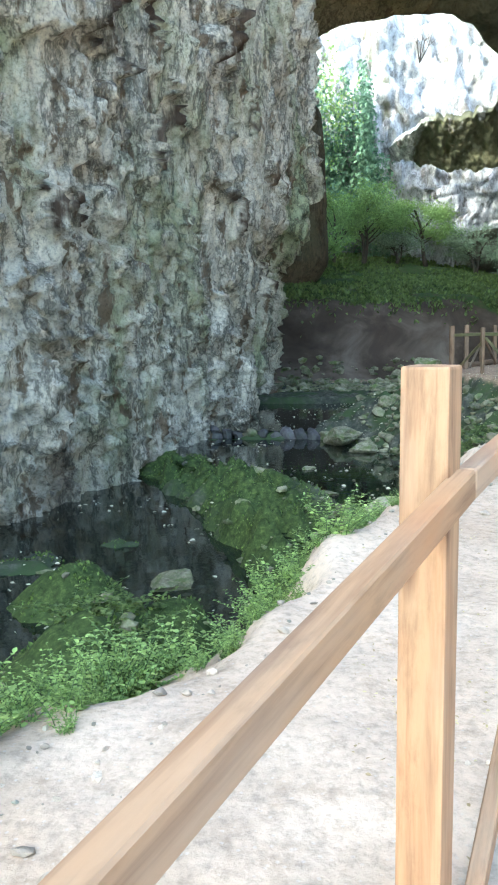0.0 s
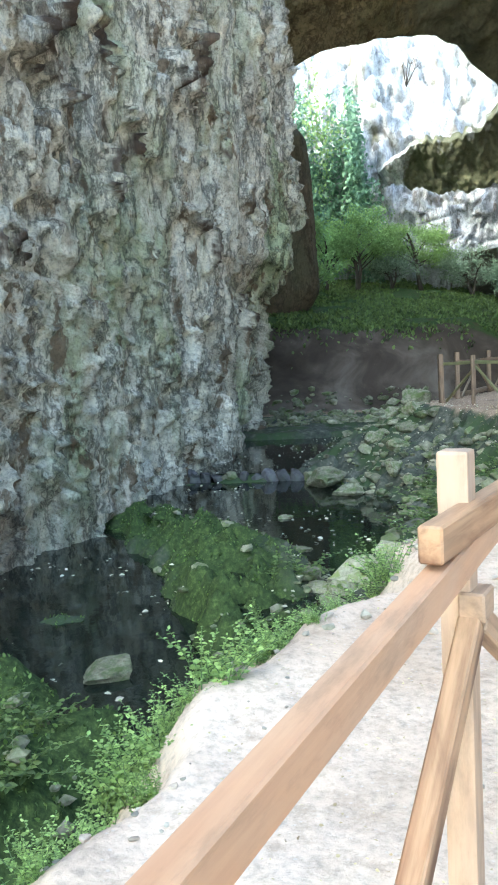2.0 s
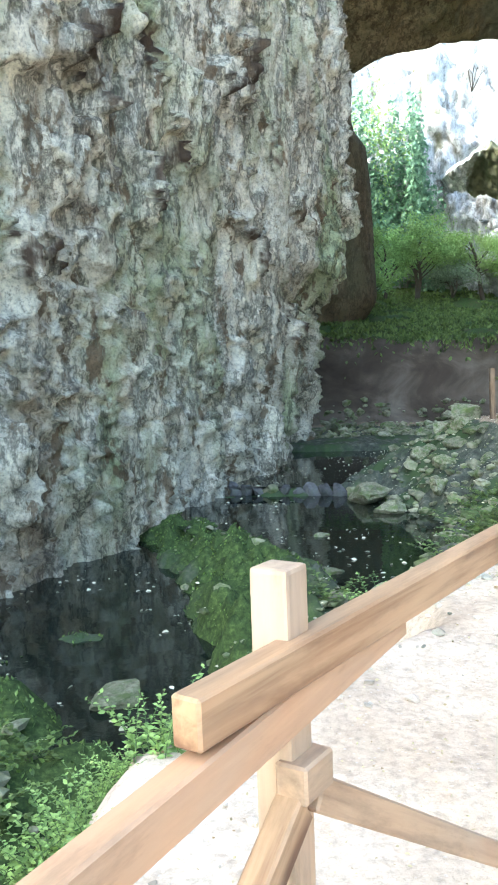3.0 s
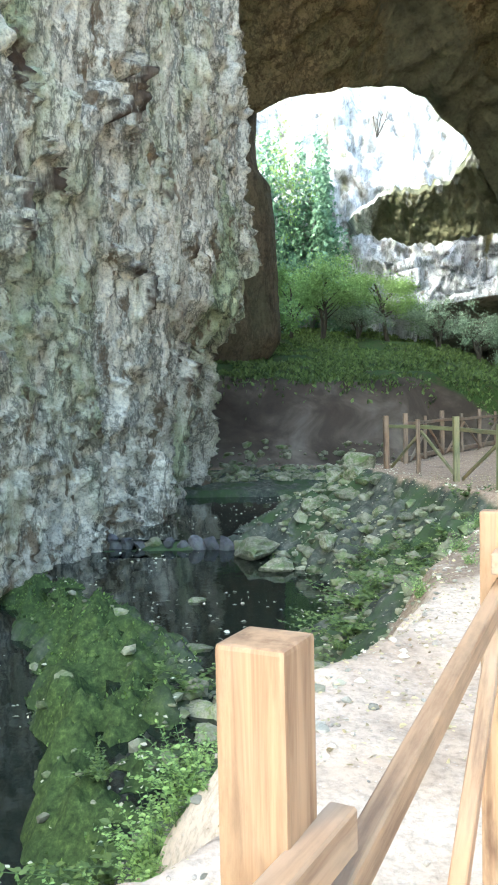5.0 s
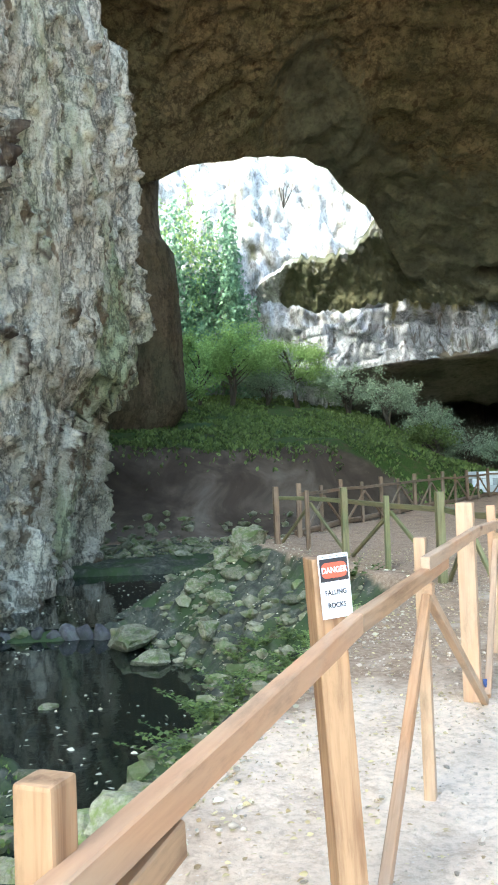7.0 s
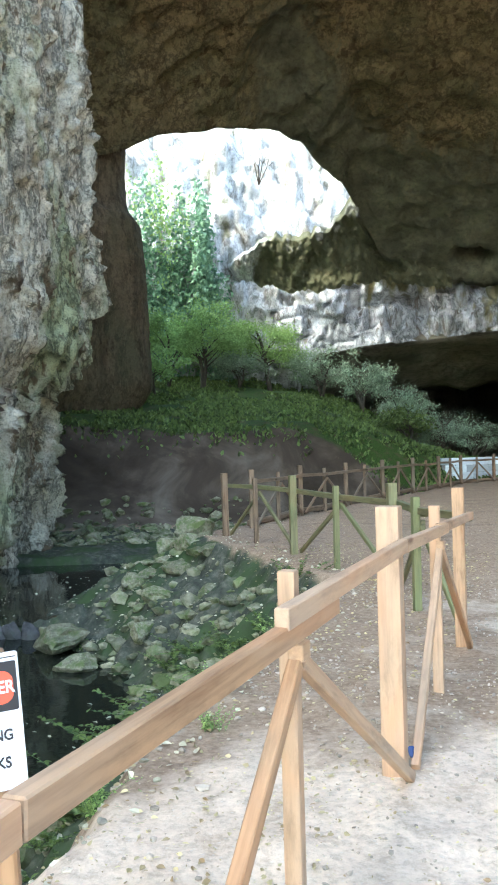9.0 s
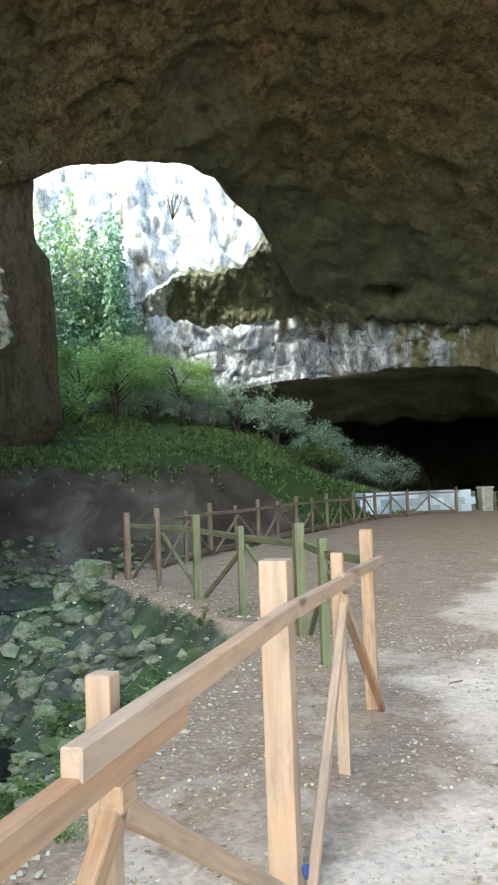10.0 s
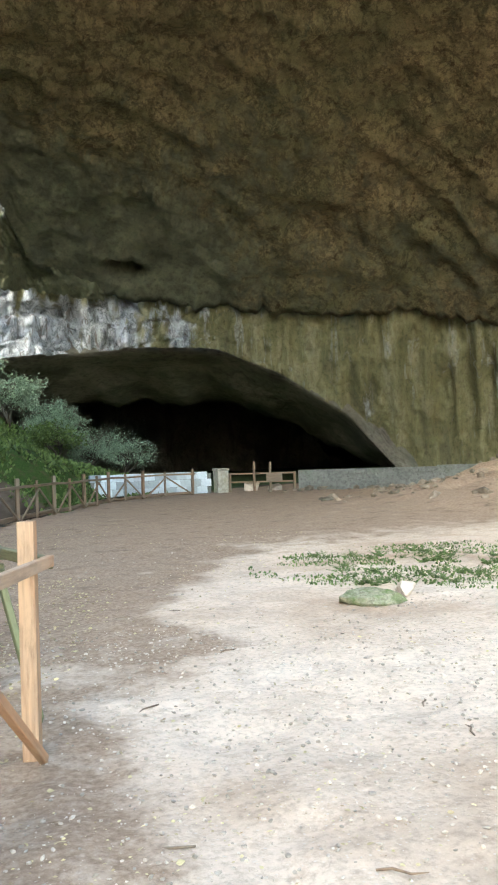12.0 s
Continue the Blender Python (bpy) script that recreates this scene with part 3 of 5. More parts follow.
def tunnel():
    """Soffit and dark throat behind the arch."""
    phi, v = np.linspace(6.5, 38.5, 90), np.linspace(0, 1, 60)
    PH, V = np.meshgrid(phi, v, indexing="ij")
    top = mouth_top(PH)
    D = 58.7 + V * 70
    # Past its low point it rises out of sight, so the throat turns black.
    Z = top - (np.minimum(V * 70, 13) * 0.20 - np.clip(V * 70 - 13, 0, 8) * 0.45) * smooth(top / 4) + 0.02
    Z = np.where(V > 0.97, -2.0, Z)
    pts = pushed(polar(PH, D, Z), 0.5 * fbm(PH * 0.5, D * 0.25, 0, 4, 61) * smooth(V * 12))
    # Hidden strip behind the wall, added to block sky through the gap.
    lip = polar(PH[:, :1], np.full_like(PH[:, :1], 62.5), top[:, :1] + 3.5)
    return np.concatenate([lip, pts], axis=1)


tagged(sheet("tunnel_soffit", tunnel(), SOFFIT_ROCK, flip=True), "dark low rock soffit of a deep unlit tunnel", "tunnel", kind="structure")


def tunnel_side(phi0):
    v, w = np.linspace(0, 1, 30), np.linspace(0, 1, 14)
    V, Wd = np.meshgrid(v, w, indexing="ij")
    pts = polar(np.full_like(V, phi0), 60 + V * 68, -2 + Wd * 12)
    return pushed(pts, 0.8 * fbm(V * 20, Wd * 4, 0, 3, 63))


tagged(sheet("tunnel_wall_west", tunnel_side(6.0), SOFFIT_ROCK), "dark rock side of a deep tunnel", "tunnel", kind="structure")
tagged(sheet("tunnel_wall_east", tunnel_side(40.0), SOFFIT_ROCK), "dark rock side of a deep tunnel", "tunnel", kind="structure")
# Unseen end wall, added to shut light out of the throat.
tagged(sheet("tunnel_wall_end", polar(*np.meshgrid(np.linspace(5, 41, 20), np.full(12, 127.0), indexing="ij"), np.linspace(-2, 14, 12)[None, :] + np.zeros((20, 1))), SOFFIT_ROCK), "unseen rock end closing off the dark tunnel", "tunnel", kind="structure")


def roof_edge(phi):
    """Distance and height of the roof's far edge: the rim of the opening, then the top of the band."""
    d = np.interp(phi, [-14, -4.2, -2.8, 0, 3, 6.1, 7.9, 8.6, 10.3, 11.4, 13, 16], [40.5, 40.5, 40.6, 41.6, 42.5, 44.5, 46.5, 47.5, 49.5, 52.5, 55.5, 57.0])
    z = np.interp(phi, [-14, -4.2, -2.8, 0, 3, 6.1, 7.9, 8.6, 10.3, 11.4, 13, 16, 20, 27, 37, 43, 60, 130], [14.5, 16.4, 17.0, 17.7, 18.25, 18.85, 18.75, 18.2, 17.4, 16.4, 14.2, 13.0, 12.2, 11.2, 10.6, 9.4, 8.4, 7.9])
    return d - 0.10 * np.clip(phi - 40, 0, 60), z


def roof():
    phi = np.concatenate([np.linspace(-40, -12, 30, endpoint=False), np.linspace(-12, 46, 300), np.linspace(46.5, 128, 100)])
    v = np.concatenate([np.linspace(-0.16, 0, 10, endpoint=False), np.linspace(0, 1, 150)])
    PH, V = np.meshgrid(phi, v, indexing="ij")
    d0, z0 = roof_edge(PH)
    # Unseen near part reaches closer eastward to block sun over the plaza.
    inner = np.interp(PH, [-5, 25], [30.0, 18.0])
    K = np.clip(V, 0, 1)
    D = d0 + (inner - d0) * K
    crown = np.interp(PH, [-40, -4, 12, 30, 128], [24, 23, 25, 26, 24])
    Z = z0 + (crown - z0) * np.sin(np.clip(K * 1.25, 0, 1) * np.pi / 2) ** 0.9
    ragged = 0.05 * fbm(PH * 1.1, 0, 0, 4, 74) + smooth((PH - 11.5) / 3) * 0.28 * fbm(PH * 0.9, 0, 0, 4, 75, 0.65)
    Z = Z + ragged * (1 - smooth(K / 0.05))
    out = np.clip(-V, 0, 1)
    D = D + out * 3
    Z = Z + out * 26
    pts = polar(PH, D, Z)
    X, Y = pts[..., 0], pts[..., 1]
    fade = smooth(K * 14)
    amount = (0.7 * fbm(X * 0.10, Y * 0.10, 0, 3, 71) + 0.36 * ridged(X * 0.32 + 0.1 * Y, Y * 0.45, 0, 4, 72, 0.5) + 0.12 * fbm(X * 1.3, Y * 1.3, 0, 4, 73, 0.6)) * (0.25 + 0.75 * fade)
    wob = 0.5 * fbm(X * 0.5, Y * 0.5, 0, 3, 77)
    hole = np.exp(-(((PH - 18.8) / 1.15) ** 2 + ((D - 55.6) / 0.55) ** 2) ** 2)
    h1, e1 = blocks(X * 0.55 + 0.3 * Y + wob, Y * 0.8 + wob, 0.0, 171)
    amount = amount + (0.10 * h1 - 0.10 * (1 - smooth(e1 / 0.14))) * fade
    mossy = (1 - smooth((K - 0.10 - 0.10 * fbm(X * 0.15, Y * 0.15, 0, 3, 76)) / 0.30)) * smooth((PH - 1) / 7) * (1 - 0.6 * smooth((PH - 22) / 8))
    return pushed(pts, amount * 0.8 - 2.2 * hole), mossy


pts, mossy_ = roof()
ceiling = sheet("ceiling", pts, ROOF_ROCK)
tone_layer(ceiling, mossy_)
tagged(ceiling, "brown uneven limestone cave roof with a daylight opening", "cave roof", kind="structure")


def sunlit_cliff():
    """The cliff beyond the roof opening, streaked by water."""
    phi, z = np.linspace(-22, 20, 240), np.linspace(-1, 62, 260)
    PH, Z = np.meshgrid(phi, z, indexing="ij")
    # Above 24 m, out of view, it leans back to admit sky light.
    D = 62.5 + np.interp(Z, [0, 8, 13, 17, 24, 60], [0, -2.5, -2.2, -1.5, 1.0, 42])
    pts = polar(PH, D, Z)
    amount = 1.1 * fbm(PH * 0.2, Z * 0.12, 0, 3, 81) + 0.4 * ridged(PH * 0.6 + 0.15 * Z, Z * 0.4, 0, 5, 82, 0.6) + 0.25 * fbm(PH * 2.2, Z * 0.8, 0, 3, 83)
    h1, e1 = blocks(PH * 0.7, Z * 0.45, 0.0, 181)
    amount = amount + 0.5 * h1 - 0.25 * (1 - smooth(e1 / 0.15))
    stain = smooth((fbm(PH * 1.4, Z * 0.08, 0, 4, 85, 0.6) - 0.25) / 0.5)
    return pushed(pts, amount), 0.35 * stain, (PH > 8.0) & (Z < 11.5)


pts, streaks, gone = sunlit_cliff()
cliff = sheet("cliff_sunlit", pts, CLIFF_ROCK)
tone_layer(cliff, streaks)
bm = bmesh.new()
bm.from_mesh(cliff.data)
bm.faces.ensure_lookup_table()
bmesh.ops.delete(bm, geom=[f for f, g in zip(bm.faces[:], gone[:-1, :-1].ravel()) if g], context="FACES")
bm.to_mesh(cliff.data)
bm.free()
tagged(cliff, "sunlit white limestone cliff beyond the roof opening", "cliff", kind="structure")


def overhang():
    """The nose of rock that hangs below the roof's far rim, with painted shade under it and a lit pale tip."""
    phi, v = np.linspace(2.4, 17.5, 190), np.linspace(0, 1, 90)
    PH, V = np.meshgrid(phi, v, indexing="ij")
    low = curve(PH, [2.2, 3.2, 4.6, 7.6, 9.6, 10.4, 14.5, 17.5], [12.9, 12.2, 12.0, 11.6, 11.2, 11.9, 11.6, 11.2]) + 0.22 * fbm(PH * 1.3, 0, 0, 4, 86, 0.6)
    high = np.interp(PH, [2.2, 3.1, 4.6, 7.0, 9.3, 10.4, 11.2, 12.0, 13.2, 17.5], [13.0, 13.9, 14.85, 15.2, 15.8, 16.8, 17.4, 16.2, 14.4, 13.2]) + 0.30 * fbm(PH * 1.1, 0, 0, 4, 87, 0.6)
    sight = low + (np.maximum(high, low + 0.1) - low) * V
    D = np.interp(PH, [2.4, 7, 10, 11.4, 13, 16, 17.5], [56.0, 54.5, 53.2, 53.0, 55.9, 57.4, 57.8])
    D = D - 0.5 + 3.2 * (1 - V) * (1 - smooth((PH - 12.5) / 3)) + 1.2 * smooth((V - 0.90) / 0.10) * (1 - smooth((PH - 10.4) / 0.8)) + 4.0 * np.exp(-(PH - 2.4) / 0.35)
    D = D - 0.55 * ridged(PH * 0.4 + 0.25 * sight, sight * 0.22, 0, 4, 88, 0.55) - 0.25 * fbm(PH * 2.5, sight * 1.5, 0, 4, 89, 0.6)
    pts = polar(PH, D, 1.58 + (sight - 1.58) / 52.0 * D)
    # Pale paints the lit tip and top edge; the rest gets the shade tone.
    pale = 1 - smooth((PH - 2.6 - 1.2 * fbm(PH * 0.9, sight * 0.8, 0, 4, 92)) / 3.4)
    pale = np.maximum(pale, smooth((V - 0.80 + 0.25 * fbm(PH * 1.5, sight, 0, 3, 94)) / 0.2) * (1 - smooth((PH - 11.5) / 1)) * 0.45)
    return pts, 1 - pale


pts, nose_shade = overhang()
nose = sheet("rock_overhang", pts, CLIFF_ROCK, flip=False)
tone_layer(nose, nose_shade)
tagged(nose, "olive rock overhang with painted underside shade and pale lit tip", "rock wall", kind="structure")

# ---- fences ----


def beam(a, b, wide, tall, bevel=0.006, up=Vector((0, 0, 1))):
    """A bevelled beam whose own z axis runs along it, and its pose."""
    a, b = Vector(a), Vector(b)
    w = (b - a)
    length = w.length
    w.normalize()
    side = w.cross(up)
    if side.length < 1e-4:
        side = Vector((1, 0, 0))
    side.normalize()
    top = side.cross(w)
    bm = bmesh.new()
    bmesh.ops.create_cube(bm, size=1.0)
    for v in bm.verts:
        v.co = Vector((v.co.x * wide, v.co.y * tall, v.co.z * length))
    bmesh.ops.bevel(bm, geom=bm.edges[:] + bm.verts[:], offset=bevel, segments=1, affect="EDGES", profile=0.6)
    rot = Matrix((side, top, w)).transposed().to_4x4()
    return bm, Matrix.Translation((a + b) / 2) @ rot


def beam_part(name, a, b, wide, tall, mat, parent, label="", bevel=0.006):
    bm, m = beam(a, b, wide, tall, bevel)
    ob = part(name, bm, mat, parent, label)
    ob.matrix_basis = parent.matrix_basis.inverted() @ m
    return ob


def post_part(name, x, y, z0, z1, size, mat, parent, lean=(0, 0), turn=0.0, bevel=0.007, label=""):
    bm = bmesh.new()
    bmesh.ops.create_cube(bm, size=1.0)
    for v in bm.verts:
        v.co = Vector((v.co.x * size, v.co.y * size, v.co.z * (z1 - z0)))
    bmesh.ops.bevel(bm, geom=bm.edges[:] + bm.verts[:], offset=bevel, segments=2, affect="EDGES", profile=0.6)
    ob = part(name, bm, mat, parent, label)
    m = Matrix.Translation((x, y, (z0 + z1) / 2)) @ Matrix.Shear("XY", 4, (lean[0], lean[1])) @ Matrix.Rotation(turn, 4, "Z")
    ob.matrix_basis = parent.matrix_basis.inverted() @ m
    return ob


D2, R2 = Vector((0.397, 0.918, 0)), Vector((0.918, -0.397, 0))
TURN = math.atan2(-0.397, 0.918)

# main posts and brace posts by turns: the near top corner on the stream side, height of top, size
NEW_POSTS = [(-0.78, -0.78, 0.90, 0.075), (0.365, 1.888, 1.000, 0.10), (1.017, 3.231, 1.047, 0.060), (1.598, 4.565, 1.210, 0.10), (2.255, 6.091, 1.174, 0.062),
             (2.79, 7.658, 1.274, 0.10), (3.441, 8.954, 1.216, 0.056), (4.036, 10.349, 1.304, 0.11), (4.634, 11.609, 1.211, 0.065), (5.20, 13.0, 1.25, 0.09)]


def level(x, y):
    return float(ground_level(x, y))


def new_fence():
    f = empty("wooden_fence", (0.42, 1.9, -0.3), "new orange-brown sawn timber fence with slanting braces along path", "fence")
    centres = []
    for k, (x, y, top, size) in enumerate(NEW_POSTS):
        c = Vector((x, y, 0)) + (D2 + R2) * (size / 2)
        g = level(c.x, c.y)
        lean = (0, 0)
        if k == 5:
            lean = (-0.10, -0.02)
            c = Vector((2.895, 7.730, 0))
        post_part("post", c.x, c.y, g - 0.15, top, size, NEW_WOOD, f, lean, radians(12) if k == 5 else TURN)
        centres.append((c, g, size, top))
    def at(u, s, z):
        return Vector((FENCE_START[0] + u * 0.397 - s * 0.918, FENCE_START[1] + u * 0.918 + s * 0.397, z))
    rails = [((-3.6, -0.068, 0.39), (0.05, -0.068, 0.787)), ((0.057, -0.068, 0.787), (1.84, -0.070, 0.912)), ((1.24, -0.070, 0.948), (3.06, -0.142, 0.957)),
             ((2.79, -0.128, 0.805), (4.90, -0.090, 1.008)), ((4.45, -0.100, 1.066), (6.22, -0.062, 1.108)), ((6.227, -0.062, 1.108), (7.97, -0.072, 1.097)),
             ((7.41, -0.072, 1.152), (9.22, -0.092, 1.148)), ((9.227, -0.092, 1.146), (10.76, -0.096, 1.086)), ((10.46, -0.090, 1.108), (12.38, -0.100, 1.036))]
    for (u0, s0, z0), (u1, s1, z1) in rails:
        beam_part("rail", at(u0, s0, z0 - 0.029), at(u1, s1, z1 - 0.029), 0.043, 0.064, NEW_WOOD, f, bevel=0.004)
    for k in (2, 4, 6, 8):
        c, g, s, top = centres[k]
        drop = 0.325 if k == 2 else 0.28
        for other, sgn in ((k - 1, -1), (k + 1, 1)):
            co, go, so, _ = centres[other]
            a = c + R2 * (s / 2 - 0.003) + D2 * (0.02 * sgn) + Vector((0, 0, top - drop))
            b = co + R2 * (so / 2 + 0.028) - D2 * (0.06 * sgn) + Vector((0, 0, go + 0.01))
            beam_part("brace", a, b, 0.042, 0.052, NEW_WOOD, f, bevel=0.004)
        blk = c + R2 * (s / 2 + 0.002)
        beam_part("block", blk + D2 * -0.04 + Vector((0, 0, top - drop + 0.035)), blk + D2 * 0.04 + Vector((0, 0, top - drop + 0.035)), 0.05, 0.055, NEW_WOOD, f, bevel=0.004)
    return f


new_fence()


def braced_fence(points, label, wood_tall, wood_thin, name="old_fence", height=1.2, start_tall=0, kerb=False, brown_from=99):
    """Posts by turns tall and thin, with a top rail and braces from each thin post to the feet of its neighbours."""
    f = empty(name, (*points[0], level(*points[0])), label, "fence")
    ends = []
    for k, (x, y) in enumerate(points):
        tall = (k + start_tall) % 2 == 0
        g = level(x, y)
        h = height if tall else height * 0.93
        post_part("post", x, y, g - 0.1, g + h, 0.105 if tall else 0.075, BROWN_WOOD if k >= brown_from else wood_tall if tall else wood_thin, f, (random.uniform(-0.02, 0.02), random.uniform(-0.02, 0.02)), random.uniform(0, 0.3))
        ends.append((Vector((x, y, g)), tall))
    for (a, ta), (b, tb) in zip(ends[:-1], ends[1:]):
        w = (b - a).normalized()
        n = Vector((w.y, -w.x, 0)) * 0.075
        beam_part("rail", a + n - w * 0.1 + Vector((0, 0, height * 0.80)), b + n + w * 0.1 + Vector((0, 0, height * 0.80)), 0.06, 0.075, wood_thin, f)
        hi, lo = (b, a) if ta else (a, b)
        if kerb:
            beam_part("kerb_log", a - n + Vector((0, 0, 0.10)), b - n + Vector((0, 0, 0.10)), 0.13, 0.13, wood_thin, f, bevel=0.03)
        beam_part("brace", hi + n + Vector((0, 0, height * 0.72)), lo + n + (hi - lo).normalized() * 0.1 + Vector((0, 0, 0.05)), 0.045, 0.06, wood_thin, f)
    return f


old = braced_fence([(5.30, 14.55), (5.40, 16.0), (5.0, 17.6), (4.59, 19.16), (4.12, 20.76), (3.64, 22.37)], "old green weathered timber fence with braces at plaza edge", OLD_WOOD, OLD_WOOD, start_tall=1, brown_from=4)
beam_part("rail", (5.33, 14.75, 0.95), (5.42, 13.25, 0.99), 0.06, 0.07, OLD_WOOD, old)
beam_part("brace", (5.35, 14.5, 0.80), (5.40, 13.5, 0.04), 0.045, 0.06, OLD_WOOD, old)
far_line = [np.array(p) for p in ((3.64, 22.37), (5.6, 26.6), (8.0, 30.8), (11.0, 35.8), (14.0, 40.6), (16.6, 43.2), (20.2, 44.4))]
cum = np.concatenate([[0], np.cumsum([np.hypot(*(b - a)) for a, b in zip(far_line[:-1], far_line[1:])])])
far_pts = [(float(np.interp(s, cum, [p[0] for p in far_line])), float(np.interp(s, cum, [p[1] for p in far_line]))) for s in np.arange(1.4, cum[-1], 1.6)]
braced_fence(far_pts, "old brown weathered timber fence at foot of grassy hill", BROWN_WOOD, BROWN_WOOD, kerb=True)


def tube(points, radii, sides=6):
    pts = np.array(points)
    verts, faces = [], []
    for k, p in enumerate(pts):
        w = pts[min(k + 1, len(pts) - 1)] - pts[max(k - 1, 0)]
        w = w / (np.linalg.norm(w) + 1e-9)
        a = np.cross(w, (0.31, 0.95, 0.1))
        a /= np.linalg.norm(a)
        b = np.cross(w, a)
        for s in range(sides):
            t = 2 * math.pi * s / sides
            verts.append(p + radii[k] * (a * math.cos(t) + b * math.sin(t)))
    for k in range(len(pts) - 1):
        for s in range(sides):
            faces.append([k * sides + s, k * sides + (s + 1) % sides, (k + 1) * sides + (s + 1) % sides, (k + 1) * sides + s])
    return verts, faces


# ---- stones ----


def stone_material(name, pale, dark, moss, lo=0.5, hi=0.66):
    m, n, l, b = material(name)
    v = coords(n, l)
    info = n.new("ShaderNodeObjectInfo")
    geo = n.new("ShaderNodeNewGeometry")
    col = ramp(n, l, noise_node(n, l, v, 6.0, 8, 0.7), [(0.3, dark), (0.6, pale)])
    col = mix(n, l, ramp(n, l, noise_node(n, l, v, 2.6, 6, 0.65), [(lo, grey(0)), (hi, grey(0.9))]), col, moss)
    hsv = n.new("ShaderNodeHueSaturation")
    rng = n.new("ShaderNodeMapRange")
    rng.inputs["To Min"].default_value, rng.inputs["To Max"].default_value = 0.6, 1.3
    add = n.new("ShaderNodeMath")
    add.operation = "ADD"
    l.new(info.outputs["Random"], add.inputs[0])
    l.new(geo.outputs["Random Per Island"], add.inputs[1])
    fr = n.new("ShaderNodeMath")
    fr.operation = "FRACT"
    l.new(add.outputs[0], fr.inputs[0])
    l.new(fr.outputs[0], rng.inputs["Value"])
    l.new(rng.outputs[0], hsv.inputs["Value"])
    l.new(col, hsv.inputs["Color"])
    l.new(hsv.outputs[0], b.inputs["Base Color"])
    b.inputs["Roughness"].default_value = 0.9
    b.inputs["Specular IOR Level"].default_value = 0.25
    bump(n, l, b, [(noise_node(n, l, v, 9.0, 8, 0.7), 0.6, 0.04)])
    return m


MOSS_STONE = stone_material("mossy stone", (0.31, 0.295, 0.20), (0.085, 0.08, 0.05), (0.095, 0.13, 0.04), 0.44, 0.62)
PALE_STONE = stone_material("pale stone", (0.50, 0.46, 0.37), (0.26, 0.23, 0.175), (0.27, 0.27, 0.15), 0.52, 0.70)
LICHEN_STONE = stone_material("lichen stone", (0.42, 0.40, 0.27), (0.17, 0.16, 0.10), (0.20, 0.25, 0.07), 0.46, 0.62)
GRAVEL = stone_material("pale gravel", (0.56, 0.48, 0.39), (0.36, 0.29, 0.22), (0.44, 0.36, 0.27))
BROWN_STONE = stone_material("earthy stone", (0.30, 0.24, 0.18), (0.13, 0.10, 0.07), (0.18, 0.16, 0.11))


def stone_shape(seed, detail=2):
    bm = bmesh.new()
    bmesh.ops.create_icosphere(bm, subdivisions=detail, radius=1.0)
    co = np.array([v.co[:] for v in bm.verts])
    rnd = random.Random(seed)
    for _ in range(13):
        nrm = np.array([rnd.gauss(0, 1) for _ in range(3)])
        nrm /= np.linalg.norm(nrm)
        cap = rnd.uniform(0.45, 0.8)
        over = np.clip(co @ nrm - cap, 0, None)
        co = co - over[:, None] * nrm * 0.9
    if detail > 2:
        co = co * (1 + 0.10 * ridged(co[:, 0] * 1.7, co[:, 1] * 1.7, co[:, 2] * 2.6, 4, seed + 3)[:, None])
    co = co * (1 + 0.10 * value_noise(co[:, 0] * 2.4, co[:, 1] * 2.4, co[:, 2] * 2.4, seed)[:, None])
    co = co * np.array([rnd.uniform(0.8, 1.2), rnd.uniform(0.7, 1.0), rnd.uniform(0.5, 0.75)])
    faces = [[v.index for v in f.verts] for f in bm.faces]
    bm.free()
    return co, faces


STONES = [stone_shape(100 + k, 3) for k in range(8)]
PEBBLES = [stone_shape(200 + k, 1) for k in range(5)]


def stone_thing(name, x, y, size, label, mat, group="", seed=0, sink=0.25, z=None, squash=1.0):
    co, faces = STONES[seed % len(STONES)]
    key = "stone shape %d %s" % (seed % len(STONES), mat.name)
    me = bpy.data.meshes.get(key)
    if me is None:
        me = bpy.data.meshes.new(key)
        me.from_pydata(co.tolist(), [], faces)
        me.materials.append(mat)
    ob = new(name, me)
    base = level(x, y) if z is None else z
    low = -co[:, 2].min() * size * squash
    ob.matrix_basis = Matrix.Translation((x, y, base + low - sink * size * squash)) @ Matrix.Rotation(seed * 1.7, 4, "Z") @ Matrix.Diagonal((size, size, size * squash, 1))
    return tagged(ob, label, "rock", group)


def scatter(name, spots, shapes, mat, label, category="stones"):
    """Many small stones joined as one object: spots are (x, y, z, size, turn, seed)."""
    verts, faces, base = [], [], 0
    for x, y, z, size, turn, seed in spots:
        co, fc = shapes[seed % len(shapes)]
        c, s = math.cos(turn), math.sin(turn)
        p = co * size
        q = np.stack([x + p[:, 0] * c - p[:, 1] * s, y + p[:, 0] * s + p[:, 1] * c, z + p[:, 2]], -1)
        verts.append(q)
        faces.extend([[i + base for i in f] for f in fc])
        base += len(co)
    ob = link_mesh(name, np.concatenate(verts).tolist(), faces, mat, smooth_shade=False)
    return tagged(ob, label, category, kind="stuff")


rs = np.random.RandomState(5)


def field(count, x0, x1, y0, y1, keep, lo, hi, sink=0.3, power=2.5):
    """Random stone spots where keep(x, y) holds."""
    x, y = rs.uniform(x0, x1, count), rs.uniform(y0, y1, count)
    ok = keep(x, y)
    x, y = x[ok], y[ok]
    size = lo + (hi - lo) * rs.uniform(0, 1, len(x)) ** power
    z = ground_level(x, y) + size * (0.5 - sink)
    return list(zip(x, y, z, size, rs.uniform(0, 6.3, len(x)), rs.randint(0, 99, len(x))))


